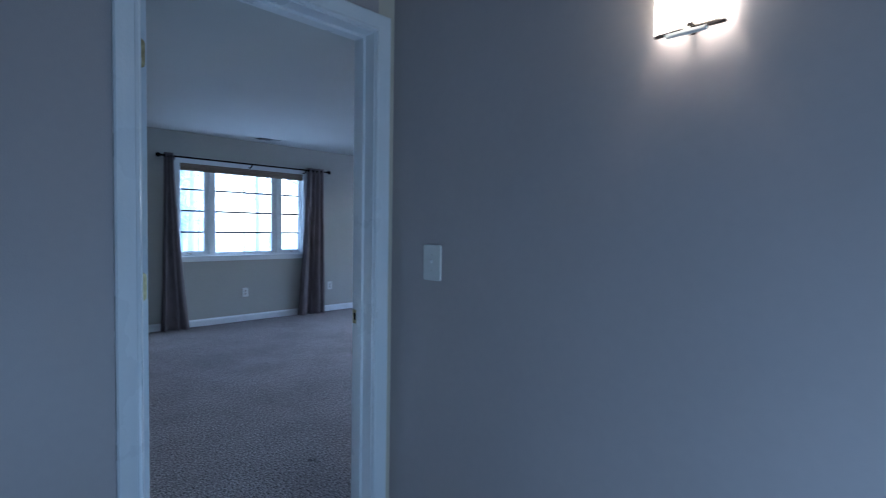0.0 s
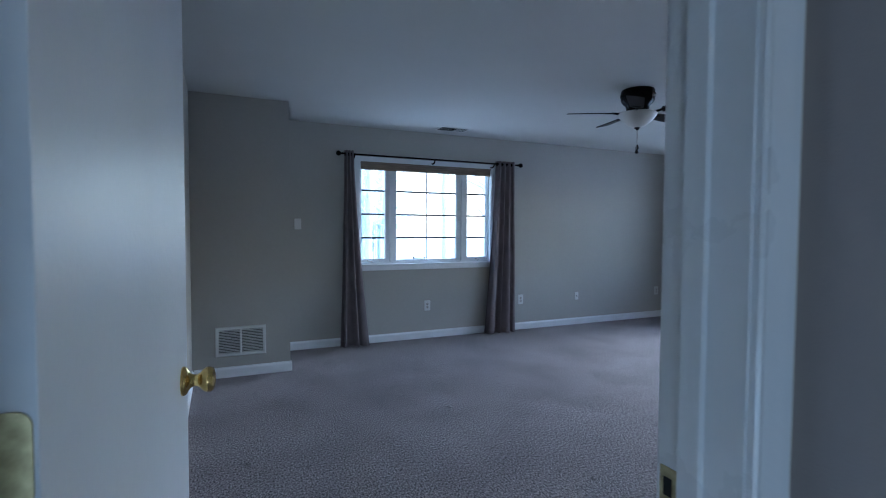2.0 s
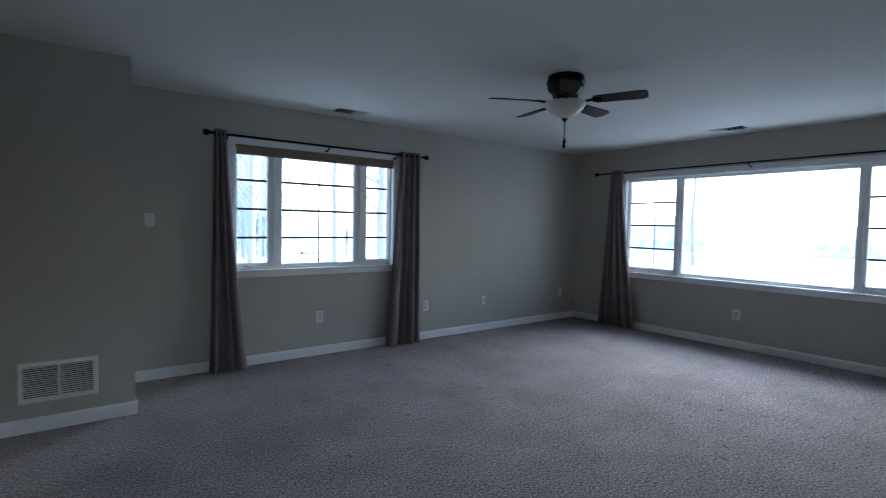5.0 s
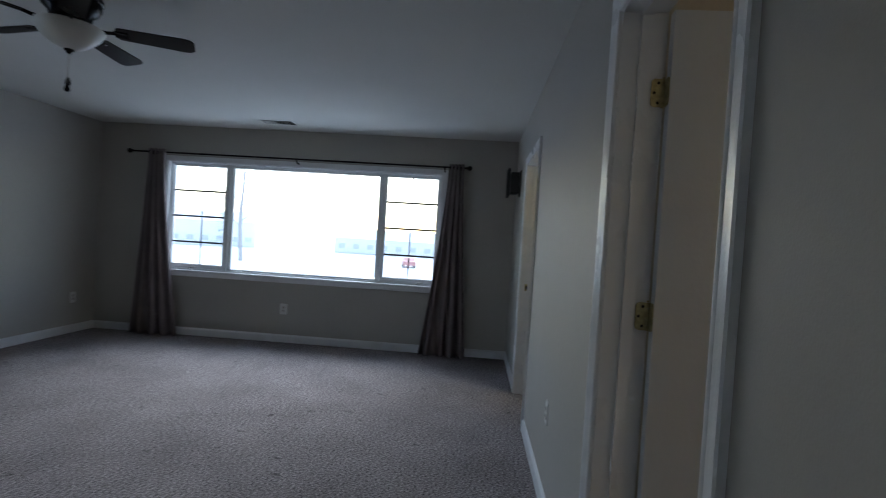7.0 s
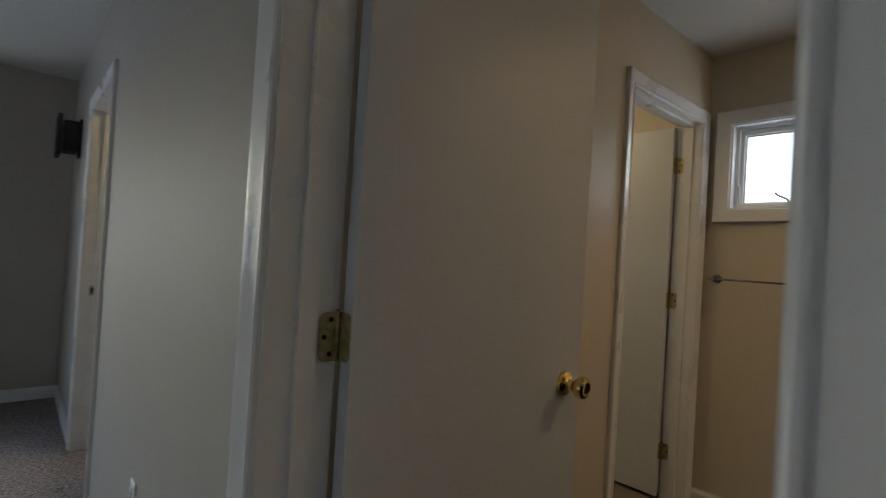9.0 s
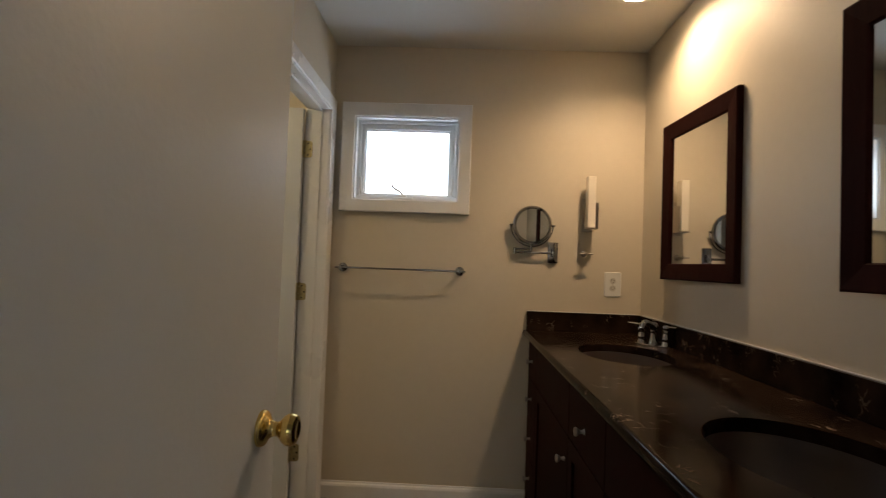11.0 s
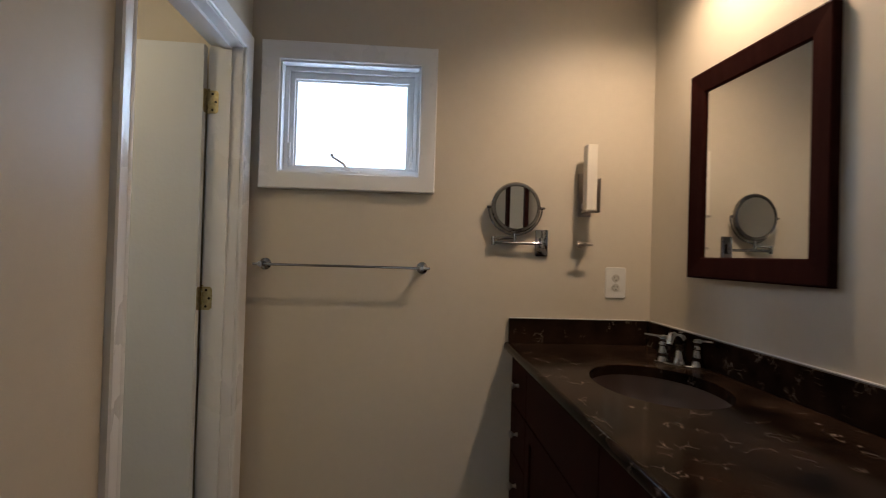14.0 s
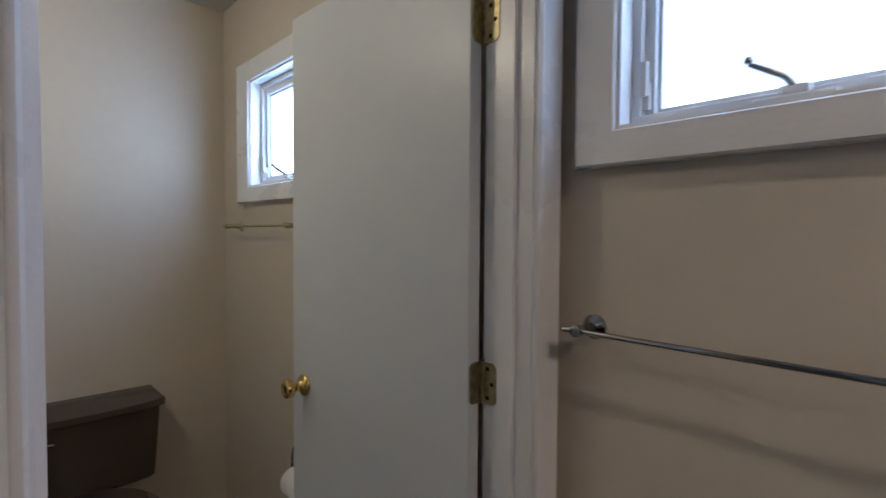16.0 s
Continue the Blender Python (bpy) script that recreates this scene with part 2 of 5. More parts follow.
def glass_material(name="window_glass", tint=(0.96, 0.98, 0.98)):
    mat = bpy.data.materials.new(name)
    mat.use_nodes = True
    n, l = mat.node_tree.nodes, mat.node_tree.links
    n.remove(n["Principled BSDF"])
    t, g, m, f = n.new("ShaderNodeBsdfTransparent"), n.new("ShaderNodeBsdfGlossy"), n.new("ShaderNodeMixShader"), n.new("ShaderNodeLayerWeight")
    p, q = n.new("ShaderNodeMath"), n.new("ShaderNodeMath")
    p.operation, q.operation = "POWER", "MULTIPLY_ADD"
    p.inputs[1].default_value, q.inputs[1].default_value, q.inputs[2].default_value = 5.0, 0.5, 0.025
    t.inputs[0].default_value = (*tint, 1)
    g.inputs["Roughness"].default_value = 0.02
    l.new(f.outputs["Facing"], p.inputs[0])
    l.new(p.outputs[0], q.inputs[0])
    l.new(q.outputs[0], m.inputs[0])
    l.new(t.outputs[0], m.inputs[1])
    l.new(g.outputs[0], m.inputs[2])
    l.new(m.outputs[0], n["Material Output"].inputs[0])
    return mat


def glow_material(name, color, strength, base=(0.8, 0.8, 0.8)):
    mat = material(name, base, 0.4)
    b = mat.node_tree.nodes["Principled BSDF"]
    b.inputs["Emission Color"].default_value, b.inputs["Emission Strength"].default_value = (*color, 1), strength
    return mat


CARPET, MARBLE, GLASS = carpet_material(), marble_material(), glass_material()
MIRROR = material("mirror_silver", (0.86, 0.87, 0.86), 0.01, 1.0)
GLOW = glow_material("lit_downlight_lens", (1.0, 0.86, 0.62), 3)
SCONCEGLOW = glow_material("lit_sconce_glass", (1.0, 0.80, 0.52), 1.0)
OPAL = material("unlit_opal_glass", (0.74, 0.70, 0.62), 0.25, spots=((0.68, 0.64, 0.56), 8, 0.5))


# ---- mesh helpers ----
def box(bm, x0, x1, y0, y1, z0, z1, bevel=0.0):
    vs = [bm.verts.new((x, y, z)) for x in (x0, x1) for y in (y0, y1) for z in (z0, z1)]
    fs = [bm.faces.new([vs[i] for i in q]) for q in ((0, 1, 3, 2), (4, 6, 7, 5), (0, 4, 5, 1), (2, 3, 7, 6), (0, 2, 6, 4), (1, 5, 7, 3))]
    if bevel:
        es = {e for f in fs for e in f.edges}
        bmesh.ops.bevel(bm, geom=list(es), offset=bevel, segments=2, affect="EDGES", profile=0.6)
    return bm


def boxes(*rows, bevel=0.0):
    bm = bmesh.new()
    for r in rows:
        box(bm, *r, bevel=bevel)
    return bm


def lathe(bm, profile, m=Matrix(), steps=28):
    """Turns (radius, height) pairs about z, then moves by m."""
    rings = []
    for r, h in profile:
        if r < 1e-5:
            rings.append([bm.verts.new(m @ Vector((0, 0, h)))])
        else:
            rings.append([bm.verts.new(m @ Vector((r * math.cos(a), r * math.sin(a), h))) for a in (2 * math.pi * i / steps for i in range(steps))])
    for a, b in zip(rings, rings[1:]):
        for i in range(steps):
            j = (i + 1) % steps
            if len(a) == 1 and len(b) == 1: continue
            if len(a) == 1: bm.faces.new((a[0], b[i], b[j]))
            elif len(b) == 1: bm.faces.new((a[i], b[0], a[j]))
            else: bm.faces.new((a[i], b[i], b[j], a[j]))
    for ring, flip in ((rings[0], 1), (rings[-1], 0)):
        if len(ring) > 1: bm.faces.new(ring if flip else ring[::-1])
    return bm


def tube(bm, pts, r, steps=12, r_end=None):
    pts = [Vector(p) for p in pts]
    rings = []
    up = Vector((0.13, 0.21, 0.97))
    for i, p in enumerate(pts):
        d = (pts[min(i + 1, len(pts) - 1)] - pts[max(i - 1, 0)]).normalized()
        u = d.cross(up)
        if u.length < 0.05: u = d.cross(Vector((1, 0, 0)))
        u.normalize()
        v = d.cross(u).normalized()
        rr = r if r_end is None else r + (r_end - r) * i / (len(pts) - 1)
        rings.append([bm.verts.new(p + u * rr * math.cos(a) + v * rr * math.sin(a)) for a in (2 * math.pi * k / steps for k in range(steps))])
    for a, b in zip(rings, rings[1:]):
        for i in range(steps):
            bm.faces.new((a[i], b[i], b[(i + 1) % steps], a[(i + 1) % steps]))
    bm.faces.new(rings[0])
    bm.faces.new(rings[-1][::-1])
    return bm


def sweep(bm, a0, a1, z0, z1, profile, place, closed=True):
    """A mitred moulding round the opening a0..a1, z0..z1. profile: (out from the edge, proud of the wall); place(a, z, proud) gives the point."""
    rows = []
    for u, v in profile:
        if closed:
            c = ((a0 - u, z0 - u), (a0 - u, z1 + u), (a1 + u, z1 + u), (a1 + u, z0 - u))
        else:
            c = ((a0 - u, z0), (a0 - u, z1 + u), (a1 + u, z1 + u), (a1 + u, z0))
        rows.append([bm.verts.new(place(a, z, v)) for a, z in c])
    k = len(profile)
    n = 4 if closed else 3
    for i in range(k):
        p, q = rows[i], rows[(i + 1) % k]
        for j in range(n):
            bm.faces.new((p[j], p[(j + 1) % 4], q[(j + 1) % 4], q[j]))
    if not closed:
        bm.faces.new([r[0] for r in rows])
        bm.faces.new([r[3] for r in rows][::-1])
    return bm


def part(name, bm, mat, parent=None, label="", smooth=False, **tags):
    bmesh.ops.recalc_face_normals(bm, faces=bm.faces)
    me = bpy.data.meshes.new(name)
    bm.to_mesh(me)
    bm.free()
    me.materials.append(mat)
    if smooth:
        me.shade_smooth()
        me.set_sharp_from_angle(angle=radians(38))
    ob = new(name, me)
    if parent: ob.parent = parent
    return tagged(ob, label, **tags)


def thing(name, m, label, category, group="", kind=""):
    ob = new(name)
    ob.empty_display_size = 0.1
    ob.matrix_world = m
    return tagged(ob, label, category, group, kind)


CASING = ((0, 0), (0, 0.009), (0.004, 0.013), (0.010, 0.013), (0.014, 0.010), (0.040, 0.014), (0.050, 0.018), (0.060, 0.019), (0.065, 0.015), (0.065, 0))
FLAT = ((0, 0), (0, 0.013), (0.003, 0.016), (0.058, 0.016), (0.061, 0.013), (0.061, 0))
BASEPROFILE = ((0, 0), (0.014, 0), (0.014, 0.066), (0.011, 0.076), (0.006, 0.082), (0.004, 0.09), (0, 0.09))

# ---- the plan ----
H = 2.44
XW, XE, YN = 1.77, 8.315, 7.70      # bedroom: west, east, north faces
YB, YD = 2.815, 2.685               # bedroom and hall faces of the wall with the doors
CX, CY = 2.575, 6.93                # corner of the boxed-out duct
HX = 2.70                           # hall's east face
VX, EX, TX, BY = 2.965, 4.645, 4.762, 0.28   # bathroom: mirror wall, east wall's two faces, window wall
TE = 6.51                           # toilet room's east face


def wall(name, axis, f0, f1, a0, a1, holes, mat, back=None, z1=H):
    """A wall between f0 and f1 across (axis 'x': it runs along x) with holes (a0, a1, z0, z1), its first face in mat and its other in back."""
    cuts = sorted({a0, a1, *(h[0] for h in holes), *(h[1] for h in holes)})
    bm = bmesh.new()
    for p, q in zip(cuts, cuts[1:]):
        mid = (p + q) / 2
        hs = sorted((h[2], h[3]) for h in holes if h[0] < mid < h[1])
        z = 0.0
        spans = []
        for b, t in hs:
            if b > z: spans.append((z, b))
            z = t
        if z < z1: spans.append((z, z1))
        for b, t in spans:
            box(bm, *((p, q, f0, f1) if axis == "x" else (f0, f1, p, q)), b, t)
    ob = part(name, bm, mat, label="painted plaster wall", kind="structure")
    if back:
        ob.data.materials.append(back)
        side = 1 if axis == "x" else 0
        for poly in ob.data.polygons:
            if poly.center[side] > max(f0, f1) - 1e-4 or (abs(poly.normal[side]) < 0.5 and poly.center[side] > (f0 + f1) / 2 + 9):
                poly.material_index = 1
    return ob


def base_run(p, q, side, mat=BASE):
    """A baseboard from p to q on the floor; side: the unit vector into the room."""
    bm = bmesh.new()
    rows = [[bm.verts.new((e[0] + side[0] * v, e[1] + side[1] * v, z)) for v, z in BASEPROFILE] for e in (p, q)]
    k = len(BASEPROFILE)
    for i in range(k):
        bm.faces.new((rows[0][i], rows[0][(i + 1) % k], rows[1][(i + 1) % k], rows[1][i]))
    bm.faces.new(rows[0])
    bm.faces.new(rows[1][::-1])
    part("baseboard", bm, mat, label="white painted baseboard along the wall", kind="structure")


# openings (inside the jamb boards)
ENTRY = (1.792, 2.600, 0, 2.055)
BATH = (3.622, 4.347, 0, 2.055)
CLOSET = (6.285, 7.075, 0, 1.990)
TOILET = (0.375, 1.112, 0, 2.055)
WA = (3.425, 5.120, 0.885, 2.055)
WB = (3.640, 6.865, 0.745, 2.030)
WW = (3.957, 4.532, 1.595, 2.058)
WT = (5.640, 6.215, 1.595, 2.058)
J = 0.02


def grow(o, e=J, sill=False):
    return (o[0] - e, o[1] + e, o[2] - (e if sill else 0), o[3] + e)


wall("wall_north", "x", YN, YN + 0.16, XW - 0.12, XE + 0.16, [grow(WA, 0.0)], GREIGE)
wall("wall_east", "y", XE, XE + 0.16, YD, YN, [grow(WB, 0.0)], GREIGE)
wall("wall_west", "y", XW - 0.12, XW, YB, YN, [], GREIGE)
ws = wall("wall_south", "x", YD, YB, 0.2, XE + 0.16, [grow(ENTRY), grow(BATH), grow(CLOSET)], GREIGE)
# its hall side and its bathroom side have paints of their own
ws.data.materials.append(HALLPAINT)
ws.data.materials.append(CREAM)
for poly in ws.data.polygons:
    if poly.center[1] < YD + 1e-4:
        poly.material_index = 1 if poly.center[0] < 2.8 else 2
wall("wall_duct_south", "x", CY, CY + 0.05, XW, CX, [], GREIGE)
wall("wall_duct_east", "y", CX - 0.05, CX, CY + 0.05, YN, [], GREIGE)
hw = wall("wall_hall_east", "y", HX, VX, 0.12, YD, [], HALLPAINT, CREAM)
wall("wall_hall_west", "y", 0.08, 0.2, -1.5, YB, [], HALLPAINT)
wall("wall_hall_end", "x", -1.62, -1.5, 0.08, HX + 0.12, [], HALLPAINT)
wall("wall_hall_side", "y", HX, HX + 0.12, -1.5, 0.12, [], HALLPAINT)
wall("wall_bath_window", "x", BY - 0.16, BY, VX, TE + 0.12, [WW, WT], CREAM)
wall("wall_bath_east", "y", EX, TX, BY, YD, [grow(TOILET)], CREAM, CREAM)
wall("wall_toilet_east", "y", TE, TE + 0.12, BY, YD, [], CREAM)
wall("wall_toilet_north", "x", 1.95, 2.07, TX, 6.0, [], CREAM)
wall("wall_closet_west", "y", 5.9, 6.02, 2.07, YD, [], CREAM)
wall("wall_closet_back", "x", 0.9, 1.02, TE + 0.12, XE + 0.16, [], CREAM)
wall("wall_closet_east", "y", XE, XE + 0.16, 1.02, YD, [], CREAM)

part("floor", boxes((XW - 0.12, XE + 0.16, YD + 0.06, YN + 0.16, -0.12, 0), (0.08, VX - 0.1, -1.62, YD + 0.06, -0.12, 0), (TE, XE + 0.16, 0.9, YD + 0.06, -0.12, 0)), CARPET, label="taupe loop pile carpet floor", kind="structure")
part("floor_bathroom", boxes((VX - 0.1, TE, BY - 0.16, YD + 0.06, -0.12, -0.003)), GROUT, label="tiled bathroom floor", kind="structure")
part("ceiling", boxes((0.08, XE + 0.16, 0.12, YN + 0.16, H, H + 0.15), (0.08, HX + 0.12, -1.62, 0.12, H, H + 0.15)), CEILING, label="flat white painted ceiling", kind="structure")

for p, q, s in (((XW, YB), (XW, CY), (1, 0)), ((XW + 0.014, CY), (CX + 0.014, CY), (0, -1)), ((CX, CY), (CX, YN), (1, 0)), ((CX + 0.014, YN), (XE, YN), (0, -1)),
                ((XE, YB), (XE, YN - 0.014), (-1, 0)), ((2.667, YB), (3.518, YB), (0, 1)), ((4.429, YB), (6.215, YB), (0, 1)), ((7.147, YB), (XE - 0.014, YB), (0, 1)),
                ((0.2, YD), (1.733, YD), (0, -1)), ((HX, 0.12), (HX, YD), (-1, 0)),
                ((3.53, BY), (EX, BY), (0, 1)), ((TX, BY), (TE, BY), (0, 1)), ((TE, BY + 0.014), (TE, 1.95), (-1, 0)), ((EX, 1.184), (EX, YD), (-1, 0))):
    base_run(p, q, s)


def door_trim(name, axis, o, f0, f1, stop_at, label):
    """Jamb boards, stops and mitred casings on both faces of the opening o in a wall between f0 and f1."""
    P = (lambda a, b, z: (a, b, z)) if axis == "x" else (lambda a, b, z: (b, a, z))
    top = thing(name, Matrix(), label, "door frame", kind="structure")

    def slab(bm, a0, a1, b0, b1, z0, z1):
        box(bm, *((a0, a1, b0, b1) if axis == "x" else (b0, b1, a0, a1)), z0, z1)
    bm = bmesh.new()
    slab(bm, o[0] - J, o[0], f0, f1, 0, o[3])
    slab(bm, o[1], o[1] + J, f0, f1, 0, o[3])
    slab(bm, o[0] - J, o[1] + J, f0, f1, o[3], o[3] + J)
    part("jamb", bm, TRIM, top)
    bm = bmesh.new()
    s0, s1 = stop_at
    slab(bm, o[0], o[0] + 0.011, s0, s1, 0, o[3] - 0.011)
    slab(bm, o[1] - 0.011, o[1], s0, s1, 0, o[3] - 0.011)
    slab(bm, o[0], o[1], s0, s1, o[3] - 0.011, o[3])
    part("door_stop", bm, TRIM, top)
    for f, d in ((f0, -1), (f1, 1)):
        bm = bmesh.new()
        sweep(bm, o[0] - 0.005, o[1] + 0.005, 0, o[3] + 0.005, CASING, lambda a, z, v: P(a, f + d * v, z), closed=False)
        part("casing", bm, TRIM, top, smooth=True)
    return top


door_trim("trim_entry", "x", ENTRY, YD, YB, (2.742, 2.776), "white painted door casing and jamb of the bedroom entry")
door_trim("trim_bath", "x", BATH, YD, YB, (2.724, 2.758), "white painted door casing and jamb of the bathroom doorway")
door_trim("trim_closet", "x", CLOSET, YD, YB, (2.724, 2.758), "white painted door casing and jamb of the closet doorway")
door_trim("trim_toilet", "y", TOILET, EX, TX, (4.684, 4.718), "white painted door casing and jamb of the toilet room")


def strike(name, x0, x1, y, z, nx):
    t = thing(name, pose(x0, y, z), "small brass strike plate on the white door jamb", "strike plate")
    part("plate", boxes((0, 0.0022 * nx, -0.016, 0.016, -0.029, 0.029)), OLDBRASS, t)
    part("latch_hole", boxes((0.0023 * nx, 0.003 * nx, -0.006, 0.009, -0.014, 0.014)), SLOT, t, "dark patch for the shaded latch hole")


strike("strike_plate", 2.600, 0, 2.797, 0.915, -1)
strike("strike_plate", 7.075, 0, 2.765, 0.932, -1)


def knob(bm, x, y, z, d):
    m = pose(x, y, z, -90 * d, 0, 0)
    lathe(bm, [(0.0, 0), (0.033, 0), (0.033, 0.004), (0.030, 0.009), (0.024, 0.012), (0.0165, 0.017), (0.0135, 0.024), (0.0130, 0.031), (0.017, 0.037), (0.0235, 0.042), (0.0285, 0.050), (0.0290, 0.057), (0.0255, 0.065), (0.017, 0.068), (0.014, 0.0665), (0, 0.066)], m, 24)


def hinge_leaf(bm, x0, x1, far, near, z, h=0.044, r=0.013):
    """A hinge plate between x0 and x1 with its two outer corners rounded."""
    s = 1 if far > near else -1
    rim = [(near, z - h)]
    rim += [(far - s * r * (1 - math.sin(a)), z - h + r * (1 - math.cos(a))) for a in (math.pi / 2 * i / 5 for i in range(6))]
    rim += [(far - s * r * (1 - math.cos(a)), z + h - r * (1 - math.sin(a))) for a in (math.pi / 2 * i / 5 for i in range(6))]
    rim.append((near, z + h))
    a = [bm.verts.new((x0, y, zz)) for y, zz in rim]
    b = [bm.verts.new((x1, y, zz)) for y, zz in rim]
    bm.faces.new(a)
    bm.faces.new(b[::-1])
    for i in range(len(rim)):
        j = (i + 1) % len(rim)
        bm.faces.new((a[i], b[i], b[j], a[j]))


def door(name, m, width, swing, label, hand=1, hinges=(0.262, 1.092, 1.805)):
    """A flush door. In its own frame the pin stands at the origin and the closed leaf runs along +x, 6 to 41 mm off the pin on the -y side (hand 1) or the +y side (hand -1); swing: degrees it stands open."""
    d = thing(name, m @ pose(0, 0, 0, 0, 0, swing), label, "door", kind="structure")

    def slab(bm, x0, x1, y0, y1, z0, z1, bevel=0.0):
        return box(bm, x0, x1, *sorted((y0 * hand, y1 * hand)), z0, z1, bevel)
    part("leaf", slab(bmesh.new(), 0.007, width, -0.041, -0.006, 0.018, 2.047, 0.0015), DOOR, d)
    for side, y in ((1, -0.006), (-1, -0.041)):
        bm = bmesh.new()
        knob(bm, width - 0.068, y * hand, 0.948, side * hand)
        part("door_knob", bm, BRASS, d, "polished brass door knob", smooth=True)
    part("latch_plate", slab(bmesh.new(), width - 0.0005, width + 0.0015, -0.035, -0.012, 0.918, 0.978), OLDBRASS, d, "brass latch plate")
    back = pose(0, 0, 0, 0, 0, -swing)
    for z in hinges:
        bm = bmesh.new()
        hinge_leaf(bm, 0.0008, 0.0032, -0.037 * hand, -0.003 * hand, z)
        for v in bm.verts:
            v.co = back @ v.co
        hinge_leaf(bm, 0.0045, 0.0068, -0.037 * hand, -0.003 * hand, z)
        for k in range(5):
            lathe(bm, [(0, 0), (0.0058, 0), (0.0058, 0.0165), (0, 0.0165)], pose(0, 0, z - 0.0445 + k * 0.0178), 12)
        lathe(bm, [(0, 0), (0.0035, 0), (0.0045, 0.004), (0, 0.007)], pose(0, 0, z + 0.0445), 10)
        h = part("hinge", bm, OLDBRASS, d, "tarnished brass butt hinge", smooth=True)
        bm = bmesh.new()
        for dz, dy in ((-0.031, -0.015), (0, -0.027), (0.031, -0.015)):
            lathe(bm, [(0, 0), (0.0050, 0), (0.0044, 0.0012), (0, 0.0014)], back @ pose(0.0031, dy * hand, z + dz, 0, 90, 0), 8)
        part("screw", bm, SLOT, h, "hinge screw heads")
    return d


door("door_1", pose(ENTRY[0] + 0.007, YB + 0.006, 0), 0.797, 84.5, "white flush door standing wide open against the wall")
door("door_2", pose(BATH[1] - 0.003, YD - 0.006, 0, 0, 0, 180), 0.724, 89.7, "white flush bathroom door standing open at a right angle", hinges=(0.262, 1.105, 1.805))
door("door_3", pose(TX + 0.006, TOILET[0] - 0.001, 0, 0, 0, 90), 0.726, -88, "white flush toilet room door standing open", hand=-1, hinges=(0.262, 1.092, 1.840))


